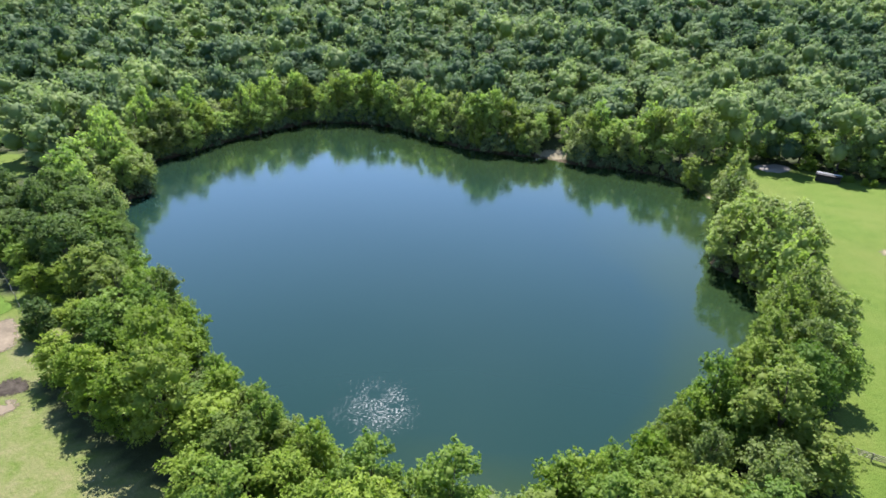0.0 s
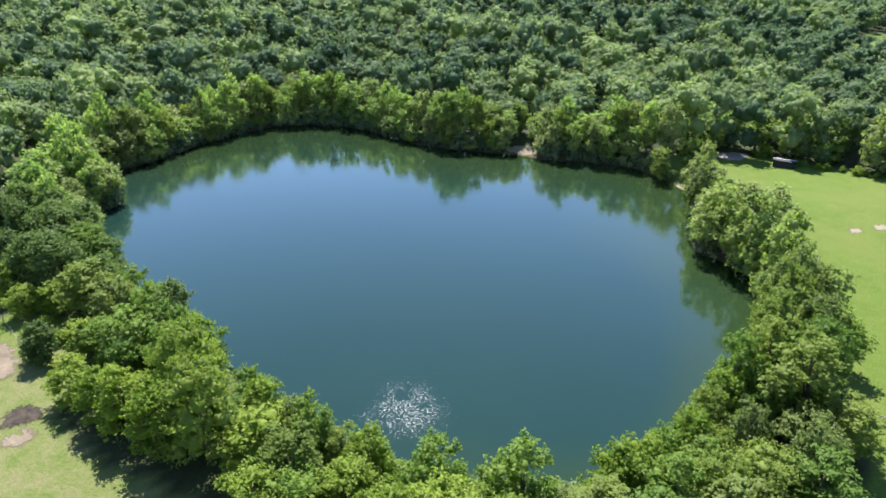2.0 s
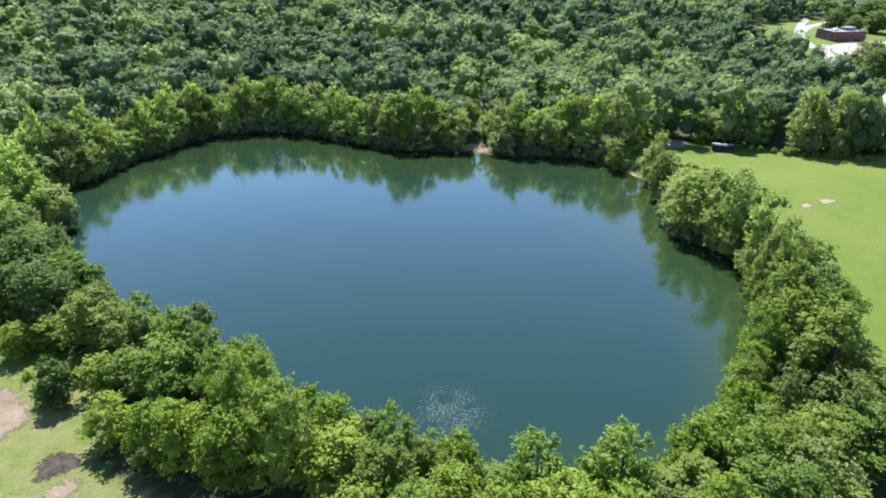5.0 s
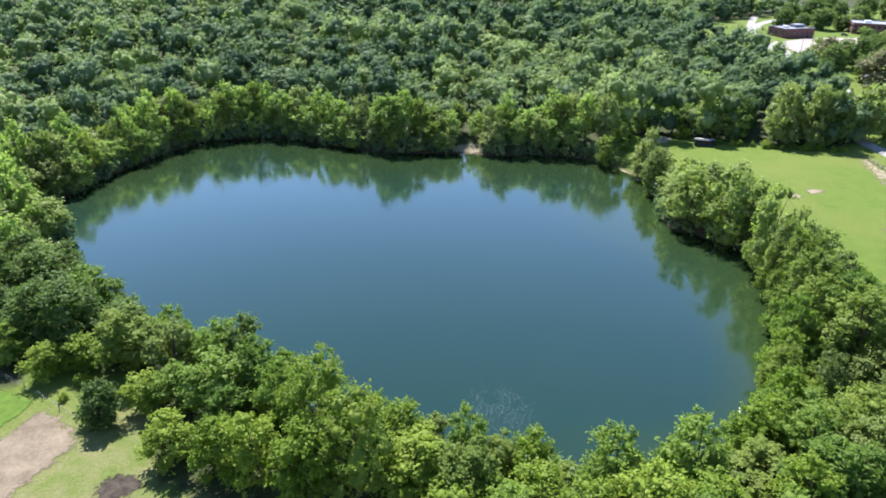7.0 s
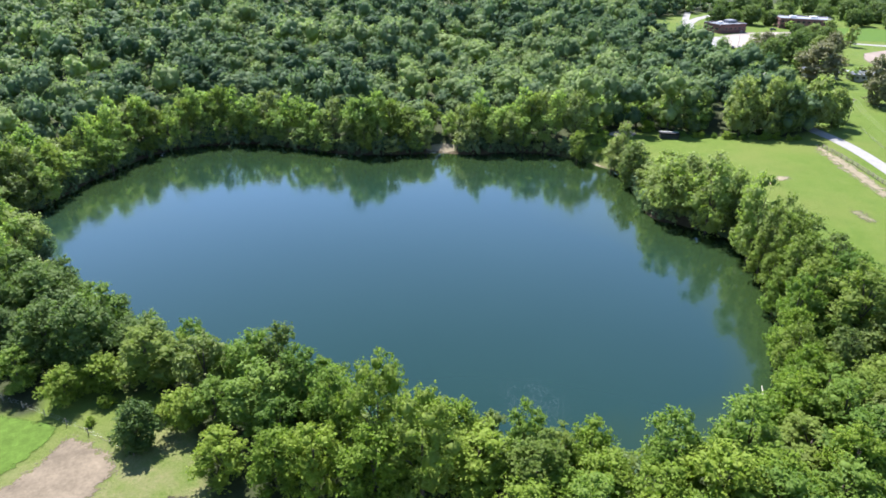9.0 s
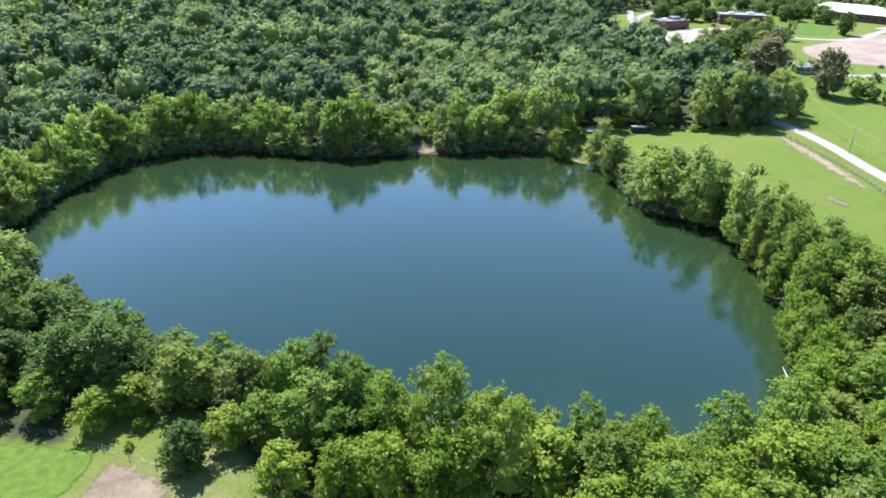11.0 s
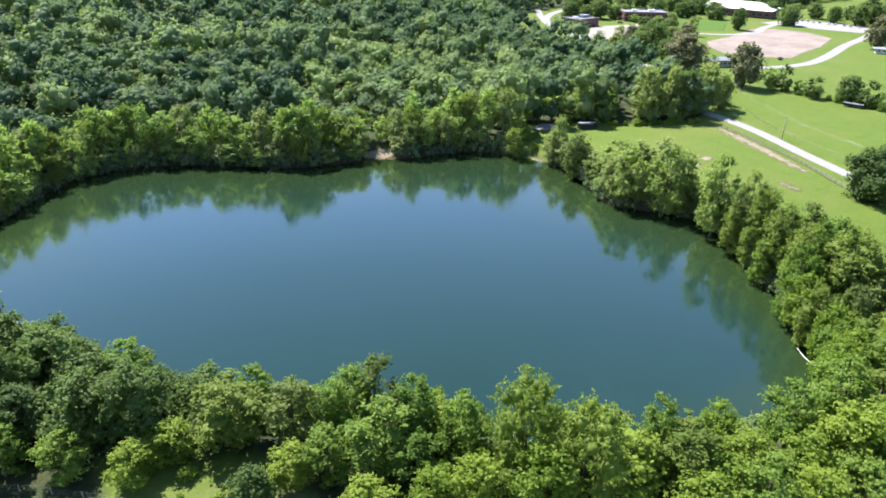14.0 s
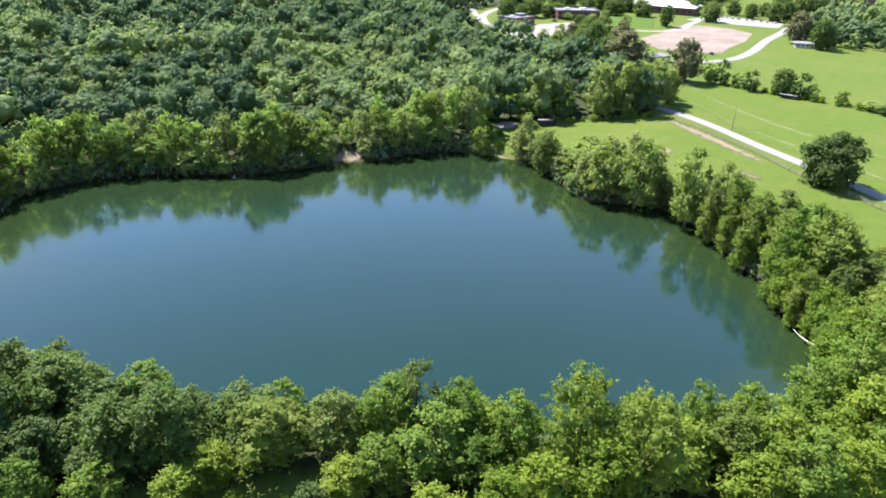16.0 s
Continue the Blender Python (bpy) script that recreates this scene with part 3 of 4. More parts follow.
def trunk_mesh(rng, height, radius, base, c, limbs=5):
    verts, faces = [], []

    def add(points, radii, sides):
        v, f = tube(points, radii, sides)
        o = len(verts)
        verts.extend(v)
        faces.extend(tuple(i + o for i in q) for q in f)
    r0 = 0.015 * height + 0.05
    lean = rng.normal(size=2) * 0.25
    top = height * 0.72
    add([(0, 0, -0.6), (0, 0, 0.15), (lean[0] * 0.3, lean[1] * 0.3, top * 0.35), (lean[0], lean[1], top * 0.7), (lean[0] * 1.4, lean[1] * 1.4, top)],
        [r0 * 1.5, r0 * 1.15, r0 * 0.85, r0 * 0.5, r0 * 0.12], 8)
    order = rng.permutation(len(c))[:limbs]
    for i in order:
        tip = Vector(c[i])
        s = max(base * 0.7, tip.z * 0.45)
        start = Vector((lean[0] * s / top, lean[1] * s / top, s))
        m1 = start.lerp(tip, 0.5) + Vector((0, 0, 0.06 * height))
        add([start, m1, tip], [r0 * 0.45, r0 * 0.28, r0 * 0.06], 5)
    return mesh_from("trunk", verts, faces, BARK, True)


SPECIES = {}


def species(key, height, radius, base, shape, lobes, leaves, size, mat, seed, label, twig=3.0, loose=0.42, flat=0.34, fill=0.62):
    rng = np.random.default_rng(seed)
    c, br = crown_lobes(rng, height, radius, base, shape, lobes)
    q = crown_leaves(rng, c, br, leaves, size, twig, loose=loose, flat=flat)
    hearts = crown_cores(rng, c, br, fill)
    # crown top sits exactly at the stated height
    k = height / np.percentile(q[..., 2], 99)
    q[..., 2] *= k
    hearts[..., 2] *= k
    SPECIES[key] = dict(h=height, r=radius, crown=leafy_mesh("crown", q, hearts, mat), trunk=trunk_mesh(rng, height, radius, base, c), label=label, made=None)


N, S = 4700, 0.24   # leaves of a tree near the path, and their size
species("round", 14, 4.8, 0.8, "round", 19, N, S, LEAF_MID, 11, "broad round-crowned green leafy tree on the pond bank")
species("round_b", 14, 5.0, 0.8, "round", 23, N, S, LEAF_MID, 12, "full green deciduous tree with a lumpy crown", 3.6)
species("oval", 15, 4.0, 0.8, "oval", 20, N, S, LEAF_MID, 13, "tall oval green leafy tree on the pond bank")
species("light", 14, 4.6, 0.8, "round", 20, N, S, LEAF_LIGHT, 14, "bright yellow-green leafy tree in full sun")
species("light_b", 13, 4.2, 0.8, "oval", 17, N, S, LEAF_LIGHT, 15, "fresh yellow-green tree with an uneven crown", 3.8)
species("light_c", 15, 4.4, 0.8, "oval", 24, N, S, LEAF_FRESH, 20, "tall pale green tree with tiers of leaf pads", 2.4, 0.4, 0.5)
species("dark", 13, 4.5, 0.8, "round", 19, N, S, LEAF_DARK, 16, "dense dark green leafy tree")
species("grey", 14, 4.6, 0.8, "oval", 20, N, S, LEAF_GREY, 17, "grey-green tree with silvery leaves")
species("spread", 15, 5.6, 1.6, "spread", 22, 5600, 0.215, LEAF_WILLOW, 18, "wide spreading feathery green tree", 3.6, 0.55, 0.3, 0.58)
M2, S2 = 1500, 0.42
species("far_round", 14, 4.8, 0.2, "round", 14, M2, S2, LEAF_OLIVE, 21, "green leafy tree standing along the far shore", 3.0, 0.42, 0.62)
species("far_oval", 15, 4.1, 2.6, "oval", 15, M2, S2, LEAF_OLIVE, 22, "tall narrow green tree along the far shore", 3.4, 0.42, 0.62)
species("far_light", 13, 4.4, 1.4, "round", 14, M2, S2, LEAF_FRESH, 23, "yellow-green leafy tree along the far shore", 3.0, 0.42, 0.62)
species("far_dark", 14, 4.8, 0.2, "round", 14, M2, S2, LEAF_DARK, 24, "dark green leafy tree along the far shore", 3.0, 0.42, 0.62)
species("far_grey", 14, 4.6, 2.2, "oval", 15, M2, S2, LEAF_SILVER, 25, "grey-green leafy tree along the far shore", 3.4, 0.42, 0.62)
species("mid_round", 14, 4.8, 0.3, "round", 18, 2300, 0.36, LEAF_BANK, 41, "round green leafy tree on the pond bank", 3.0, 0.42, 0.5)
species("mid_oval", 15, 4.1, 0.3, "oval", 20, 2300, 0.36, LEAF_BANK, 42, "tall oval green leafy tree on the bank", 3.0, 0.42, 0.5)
species("mid_light", 14, 4.5, 0.3, "round", 20, 2300, 0.36, LEAF_SILVER, 43, "pale grey-green leafy tree on the bank", 2.4, 0.4, 0.5)
species("mid_grey", 14, 4.6, 0.3, "oval", 20, 2300, 0.36, LEAF_GREY, 45, "grey-green silvery leafy tree on the bank", 3.0, 0.42, 0.5)
species("far_oak", 16, 8.0, 0.1, "round", 38, 8200, 0.38, LEAF_DEEP, 26, "large dark green spreading shade tree in the open meadow", 2.0, 0.40, 0.5, 0.72)
species("russet", 16, 6.5, 0.6, "oval", 26, 2400, 0.50, LEAF_RUSSET, 27, "big russet-tinged conifer in the open")
species("big_dark", 16, 8.0, 0.4, "round", 26, 2300, 0.60, LEAF_DEEP, 28, "big green shade tree by the buildings")
species("big_grey", 16, 6.5, 0.4, "oval", 26, 2600, 0.50, LEAF_SILVER, 29, "tall grey-green tree at the meadow's edge")
species("shrub", 3.5, 2.2, 0.0, "round", 9, 700, 0.24, LEAF_MID, 31, "low green shrub on the bank")
species("shrub_light", 3.0, 2.0, 0.0, "round", 9, 700, 0.24, LEAF_LIGHT, 32, "low yellow-green shrub at the water's edge")
species("shrub_dark", 8.0, 3.0, 0.0, "round", 20, 3600, 0.22, LEAF_DARK, 33, "dense dark green bushy tree by the fence")


def plant(key, x, y, top=None, radius=None, spin=0.0, name="tree", group="trees round the pond", sink=0.1):
    """A tree of a species whose crown top is at the height top and whose crown is radius wide."""
    sp = SPECIES[key]
    z = ground_z(x, y) - sink
    z = max(z, -0.4)
    sx = radius / sp["r"]
    sz = (top - z) / sp["h"] if top else sx
    m = Matrix.LocRotScale((x, y, z), Euler((0, 0, spin)), (sx, sx, sz))
    if sp["made"] is None:
        ob = new(name)
        ob.matrix_basis = Matrix.Identity(4)
        part("trunk", sp["trunk"], ob, "grey-brown trunk and limbs")
        part("crown", sp["crown"], ob)
        tagged(ob, sp["label"], "shrub" if "shrub" in key else "tree", group)
        ob.matrix_basis = m
        sp["made"] = ob
        return ob
    ob = sp["made"].copy()
    scene.collection.objects.link(ob)
    for ch in sp["made"].children:
        o = ch.copy()
        scene.collection.objects.link(o)
        o.parent = ob
    ob.matrix_basis = m
    return ob


PLANTED = []


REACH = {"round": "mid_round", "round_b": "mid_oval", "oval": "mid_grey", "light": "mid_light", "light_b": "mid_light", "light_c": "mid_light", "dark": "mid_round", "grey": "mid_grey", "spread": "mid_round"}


def by_reach(key, x, y):
    """Trees well away from the path carry fewer, larger leaf sprays."""
    return REACH.get(key, key) if x > 64 or y > (152 if x < -55 else 128) else key


def stand(key, x, y, top, radius):
    PLANTED.append((x, y, radius))
    rnd = random.Random(int(x * 31 + y * 57))
    key = by_reach(key, x, y)
    plant(key, x, y, top, radius * (1.0 if x < -50 and y < 100 else 1.15), rnd.uniform(0, 6.28))


# trees that stand out, with the height of their tops above the water
for row in [("round", 1.2, 57.5, 19.0, 4.6), ("light", 15, 62, 13.5, 4.0), ("round", -8.5, 60.5, 17.6, 4.2), ("light", -16.5, 67, 14.6, 3.2),
            ("oval", -24, 71.5, 16.8, 2.8), ("light_b", -31, 77, 15.0, 3.4), ("spread", -38.5, 73, 22.0, 5.2), ("spread", -41.5, 80, 23.4, 4.8),
            ("round", -46, 87, 18.9, 3.8), ("oval", -48.5, 94.5, 18.2, 3.8), ("grey", -49, 101.5, 17.8, 4.2), ("round_b", -53, 103.5, 16.8, 4.0),
            ("grey", -60, 107, 16.0, 4.0), ("dark", -67, 118, 14.7, 4.4), ("oval", -74, 131, 15.6, 4.6), ("dark", -82, 137, 18.0, 5.2),
            ("dark", -80, 147, 14.0, 4.6), ("round", -88.5, 180, 13.0, 5.0), ("light", 36.5, 76.5, 13.0, 4.0), ("light_c", 46, 72, 21.0, 5.6), ("round", 40, 79.5, 17.0, 4.4), ("light_c", 47, 82, 18.5, 4.6), ("light_c", 53, 89.5, 19.0, 4.8), ("light_c", 59, 96, 19.0, 4.2), ("round_b", 52, 78, 19.5, 4.8), ("grey", 57, 86, 19.5, 4.6),
            ("round", 60.5, 85.5, 16.5, 4.6), ("grey", 63, 101, 20.5, 5.0), ("spread", 66, 111, 21.6, 5.2), ("round", 69, 127, 20.0, 5.6), ("round", 66, 138, 17.0, 5.4),
            ("dark", 72, 146, 16.5, 5.0), ("grey", 74, 162, 14.0, 4.4), ("light", 78, 168, 10.0, 3.5),
            ("light", -14, 56, 15.1, 4.0), ("light", 18.5, 62, 14.2, 4.0), ("light_b", -19, 61.5, 14.4, 3.8), ("light", -51, 79.5, 16.7, 4.4),
            ("light_b", -24, 61.5, 13.4, 3.8), ("light", -55, 82.5, 15.0, 4.0), ("round", -53, 88, 15.2, 4.2), ("light", -30, 61, 14.4, 4.2),
            ("light", -61, 87.5, 13.5, 4.0), ("round", -60, 98, 13.6, 4.2), ("light", -64, 100, 12.0, 3.2), ("light_b", -79.5, 114, 11.4, 3.0), ("round", -86, 120.5, 12.6, 3.3), ("round", -92, 126, 13.8, 3.6), ("dark", -88, 131, 14.4, 4.0), ("light_b", -74, 114.5, 11.8, 3.2), ("dark", -98, 133, 14.5, 4.2),
            ("round", 22, 64.8, 13.0, 3.4), ("light_b", 27.5, 68.0, 13.0, 3.4), ("light_c", 32, 72.5, 13.5, 3.4), ("light_c", 55.5, 96.5, 12.5, 3.2), ("light_c", 60, 103, 13.5, 3.4), ("round", 50.5, 91, 11.0, 3.0), ("grey", -27, 75.5, 13.0, 3.2), ("round", -34, 82, 14.0, 3.2), ("light_c", -20, 69.5, 13.0, 3.0)]:
    stand(*row)
plant("shrub_dark", -70.6, 98.8, 12.6, 3.3, 0.4, name="bushy_tree")
PLANTED.append((-70.6, 98.8, 5))


def fill(poly_test, bounds, spacing, kinds, tops, radii, count, seed, edge=1.5):
    """Trees standing irregularly over a stretch of the plan."""
    rnd = random.Random(seed)
    done = 0
    for _ in range(count * 60):
        if done >= count:
            break
        if bounds == "shore":
            i = rnd.randrange(len(SHORE))
            (x0, y0), (x1, y1) = SHORE[i - 1], SHORE[i]
            t, off = math.hypot(x1 - x0, y1 - y0), rnd.uniform(0.3, 9.0)
            x, y = x0 - (y1 - y0) / t * off, y0 + (x1 - x0) / t * off
        else:
            x, y = rnd.uniform(*bounds[0]), rnd.uniform(*bounds[1])
        if on_grid(GD, x, y) < edge or not poly_test(x, y):
            continue
        if any((x - px) ** 2 + (y - py) ** 2 < (0.55 * pr + 0.5 * spacing) ** 2 for px, py, pr in PLANTED):
            continue
        r = rnd.uniform(*radii)
        PLANTED.append((x, y, r))
        top = ground_z(x, y) + rnd.uniform(*tops)
        if y < 100 and -40 < x < 14:
            # low growth on the bank in front of the tall trees
            top = min(top, max(4.5, 1.05 * (on_grid(GD, x, y) + 2.5)))
            r = min(r, 0.45 * (top + 1.5))
        if x > 70 and 148 < y < 190:
            top = min(top, 10.5)
        kind = rnd.choice(kinds)
        if x < -52 and y < 150:
            kind = "dark" if x < -68 else {"light": "round", "light_b": "oval", "spread": "round_b"}.get(kind, kind)
        elif x > 12 and y < 95:
            kind = {"light": "round", "light_b": "oval"}.get(kind, kind)
        plant(by_reach(kind, x, y), x, y, top, r, rnd.uniform(0, 6.28))
        done += 1
    return done


GB = np.where(inside(BELT_POLY, GX, GY), 1.0, -1.0) * dist_to(BELT_LINE, GX, GY)


def in_belt(x, y):
    return on_grid(GB, x, y) > (8.0 if x < -62 and y < 128 else 1.6)


NEAR_KINDS = ["round", "round_b", "oval", "light", "light", "light_b", "light_c", "light_b", "grey", "spread"]
fill(lambda x, y: in_belt(x, y) and on_grid(GD, x, y) < 4.5, "shore", 3.0, NEAR_KINDS, (8.0, 12.0), (3.8, 5.2), 50, 4, 0.8)
fill(in_belt, ((-116, 88), (34, 150)), 4.6, NEAR_KINDS, (8.5, 13.0), (4.0, 6.0), 100, 5)
FAR_KINDS = ["far_round", "far_round", "far_oval", "far_oval", "far_light", "far_grey", "far_grey"]


def along_far_shore(x, y):
    return y > 140 and on_grid(GD, x, y) < 9 and not (abs(x - 36.8) < 4.6 and y < 225) and (bool(inside(WOODS_POLY, x, y)) or in_belt(x, y))


fill(lambda x, y: along_far_shore(x, y) and on_grid(GD, x, y) < 3.5, "shore", 2.4, FAR_KINDS, (5.0, 13.5), (2.6, 4.2), 75, 6, 0.5)
fill(along_far_shore, "shore", 3.0, FAR_KINDS, (9.5, 18.5), (3.0, 5.2), 75, 7, 0.5)


def wood_lobes(rng, side):
    """A broad rounded crown as of a closed wood, with a few smaller masses round its top."""
    up = rng.uniform(-0.25, 0.75, side)
    a = np.arange(side) * 2.399 + rng.uniform(0, 6.28)
    flat = np.sqrt(1 - up ** 2)
    wide, tall = rng.uniform(2.2, 2.9), rng.uniform(3.0, 4.8)
    c = np.stack([wide * flat * np.cos(a), wide * flat * np.sin(a), 8.2 + tall * up], 1)
    turn = rng.uniform(0, 6.28) + np.arange(3) * 2.1
    skirt = np.stack([2.6 * np.cos(turn), 2.6 * np.sin(turn), rng.uniform(3.4, 5.4, 3)], 1)
    c = np.concatenate([[[0, 0, 8.2 + 0.35 * tall]], c, skirt])
    return c, np.concatenate([[rng.uniform(2.9, 3.4)], rng.uniform(1.3, 2.2, side), [2.3, 2.6, 2.4]])


def build_woods():
    """The far woods, one canopy of many crowns and stems."""
    rng = np.random.default_rng(77)
    temps = {}
    for reach, (leaves, size, side) in enumerate(((400, 0.39, 7), (190, 0.53, 6), (75, 0.88, 5))):
        temps[reach] = []
        for extra in (0, 1, -1, 1, 2, -2, 0, -1):
            c, br = wood_lobes(rng, side + extra)
            temps[reach].append((crown_leaves(rng, c, br, leaves, size, 1.4, 5, 0.28, 0.66, 0.42, -0.25, 0.25), crown_cores(rng, c, br, 0.76)))
    xs, ys = np.meshgrid(np.arange(-330, 760, 10.2), np.arange(130, 680, 9.2))
    xs = xs + rng.uniform(-3.0, 3.0, xs.shape)
    ys = ys + rng.uniform(-3.0, 3.0, ys.shape)
    xs, ys = xs.ravel(), ys.ravel()
    d = pond_distance(xs, ys)
    # only the fan of ground that lies open over the pond
    ang = np.degrees(np.arctan2(xs + 40, ys - 10))
    keep = inside(WOODS_POLY, xs, ys) & (d > 12.5) & (ang > -34) & (ang < 62) & (rng.random(xs.shape) > 0.05) & (np.hypot(xs + 50, ys - 20) < np.where(xs > 180, 640, 475))
    keep |= inside([(398, 186), (388, 162), (420, 128), (560, 140), (560, 200)], xs, ys)
    keep |= inside([(506, 338), (560, 318), (760, 330), (760, 460), (500, 440), (492, 400)], xs, ys)
    keep &= ~((np.abs(xs - 37.0) < 5.0) & (ys < 228))
    keep &= np.hypot((xs - 125) * 0.9, ys - 256) > 9
    xs, ys = xs[keep], ys[keep]
    for stretch in (0, 1):
        quads, hearts, tints, heart_tints = [], [], [], []
        for x, y in zip(xs, ys):
            reach = 0 if y < 335 and x < 190 else 1 if y < 450 and x < 400 else 2
            if min(reach, 1) != stretch:
                continue
            t = temps[reach][rng.integers(8)]
            a = rng.uniform(0, 2 * np.pi)
            s = 0.86 + 0.72 * rng.random() ** 1.3
            sz = (0.55 + 0.52 * s) * rng.uniform(0.82, 1.3) * (1 + 0.16 * math.sin(x * 0.06 + 2.0 * math.sin(y * 0.035)))
            rot = np.array([[np.cos(a), -np.sin(a), 0], [np.sin(a), np.cos(a), 0], [0, 0, 1]])
            at = np.array([x, y, ground_z(x, y) + rng.uniform(-2.6, 1.6)])
            q, h = ((k @ rot.T) * np.array([s, s, sz]) + at for k in t)
            quads.append(q)
            hearts.append(h)
            stand_tone = 0.20 * math.sin(x * 0.028 + 1.7 * math.sin(y * 0.017)) + 0.15 * math.sin(y * 0.041 + x * 0.011)
            # pale stands on the rise and over the wet hollow behind the beach
            stand_tone += 0.45 * math.exp(-((x + 75) / 55) ** 2 - ((y - 430) / 75) ** 2) + 0.5 * math.exp(-((x - 48) / 62) ** 2 - ((y - 256) / 38) ** 2)
            tint = np.clip(rng.normal(0.42, 0.33) + stand_tone, 0, 1)
            tints.append(np.full(len(q) * 4, tint))
            heart_tints.append(np.full(h.shape[0] * h.shape[1], tint))
        me = leafy_mesh("woods", np.concatenate(quads), np.concatenate(hearts), LEAF_WOODS)
        me.attributes.new("tint", "FLOAT", "POINT").data.foreach_set("value", np.concatenate(tints + heart_tints).astype(np.float32))
        tagged(new("woods", me), ("dense green deciduous woods beyond the pond", "distant hazy green woods and tree-covered rise")[stretch], "woods", kind="stuff")


build_woods()


# ---------------------------------------------------------------- open-ground trees
for row in [("far_round", 402, 276, 23, 5.8), ("far_round", 458, 264, 22.6, 9), ("russet", 218, 180, 27, 8.8), ("far_round", 224, 171, 17, 3.6), ("far_dark", 225, 165, 19, 4.8),
            ("far_round", 227, 158, 13.5, 3.2), ("far_dark", 222, 150, 16.5, 5.0), ("far_round", 224, 137, 19, 5.6), ("far_dark", 223, 129, 18.5, 5.0), ("far_round", 224, 124, 14.5, 3.4),
            ("far_light", 224, 112, 13, 3.0), ("far_round", 219, 100, 12, 3.6), ("far_dark", 217, 94, 12.5, 3.8), ("russet", 395, 180, 28, 9), ("far_round", 383, 163, 26, 8), ("far_round", 536, 260, 18, 5.5),
            ("far_round", 547, 252, 19, 6.5), ("far_dark", 513, 233, 23, 8), ("far_round", 529, 228, 23, 7.7), ("far_grey", 571, 233, 24, 8.8), ("far_round", 606, 235, 22, 7.7),
            ("far_dark", 447, 318, 21, 9), ("far_dark", 389, 404, 23, 10), ("far_dark", 360, 368, 22, 9), ("far_light", 371, 361, 18, 6), ("far_round", 458, 362, 23, 10), ("far_dark", 470, 346, 23, 10),
            ("far_grey", 345, 296, 21, 5.5), ("far_grey", 341, 277, 20, 4.8), ("far_grey", 345, 306, 17.5, 6), ("far_round", 369, 341, 13.5, 4.4), ("far_grey", 254, 274, 21, 5.0),
            ("russet", 251, 264, 23, 5.5), ("far_dark", 260, 263, 22, 6), ("far_round", 260, 253, 24, 7), ("far_light", 250, 276, 15, 2.8), ("russet", 234, 220, 25, 11), ("far_round", 252, 214, 14, 3.6),
            ("far_round", 120, 196, 17.5, 5.4), ("far_round", 128, 190, 14.5, 5.2), ("far_grey", 138, 179, 25, 6.8), ("far_grey", 145, 173, 25.5, 6.0), ("far_dark", 150, 169, 24.5, 5.8),
            ("far_grey", 164, 169, 25.5, 7.0), ("far_grey", 172, 167, 21, 5.6), ("shrub_light", 113, 199, 7.5, 4.0), ("far_round", 97, 209, 15, 5.2), ("far_round", 105, 208, 16, 5.4), ("far_oval", 113, 205, 17, 5.4), ("far_grey", 122, 201, 18, 5.4), ("far_dark", 131, 194, 19, 5.6),
            ("far_light", 37, 228, 14.5, 3.8), ("far_oval", 32.6, 225, 13, 3.4), ("far_round", 42, 222, 12, 3.4), ("far_round", 101, 216, 16, 5.4), ("far_light", 73, 188, 10, 3.4), ("far_grey", 80.5, 175, 16.0, 3.4), ("far_round", 88, 203, 13, 4.6), ("far_round", 156, 176, 22, 6.0), ("far_dark", 396, 405, 24, 8), ("far_round", 410, 398, 22, 7), ("far_dark", 442, 402, 25, 9), ("far_dark", 460, 397, 24, 8), ("far_dark", 467, 368, 22, 7), ("far_round", 336, 362, 20, 6),
            ("far_dark", 326, 368, 22, 7), ("far_round", 346, 382, 24, 8), ("far_dark", 400, 372, 22, 8), ("far_dark", 416, 352, 22, 8), ("far_round", 430, 338, 20, 7), ("far_grey", 385, 362, 18, 6), ("far_dark", 424, 420, 24, 9), ("far_dark", 486, 392, 24, 9),
            ("far_round", 516, 253, 20, 6), ("far_dark", 530, 273, 20, 7), ("far_dark", 560, 246, 22, 7), ("far_dark", 590, 250, 24, 9), ("far_dark", 620, 228, 24, 9), ("far_dark", 645, 240, 24, 9), ("far_round", 440, 336, 20, 7), ("far_dark", 505, 300, 20, 7),
            ("far_dark", 330, 306, 18, 5.6), ("far_round", 322, 296, 17, 5.6), ("far_dark", 334, 290, 18, 5.8), ("far_grey", 300, 268, 18, 6), ("russet", 285, 250, 23, 7), ("far_round", 312, 284, 17, 5.6), ("far_dark", 244, 236, 20, 6), ("far_round", 240, 252, 22, 6.5), ("far_dark", 180, 172, 17, 5.0)]:
    key, x, y, top, rad = row
    if rad >= 5.5 and key.startswith("far"):
        key = "big_grey" if key == "far_grey" else "big_dark"
    plant(key, x, y, top, rad, (x * 0.7 + y) % 6.28)
plant("far_oak", 112, 88.5, 21.2, 9.2, 1.0)
_r = random.Random(44)
for i in range(16):
    # scrub under the hedge line east of the meadow
    t = i / 15
    plant(_r.choice(["shrub", "shrub_light"]), 224 - 5 * t + _r.uniform(-1, 1), 162 - 66 * t + _r.uniform(-1.5, 1.5), None, _r.uniform(1.4, 2.4), _r.uniform(0, 6), name="shrub", group="scrub along the hedges")
for i in range(14):
    # scrub under the trees at the meadow's far edge
    t = i / 13
    plant(_r.choice(["shrub", "shrub_light"]), 118 + 30 * t + _r.uniform(-1, 1), 189 - 27 * t + _r.uniform(-1, 1), None, _r.uniform(1.2, 2.0), _r.uniform(0, 6), name="shrub", group="scrub along the hedges")
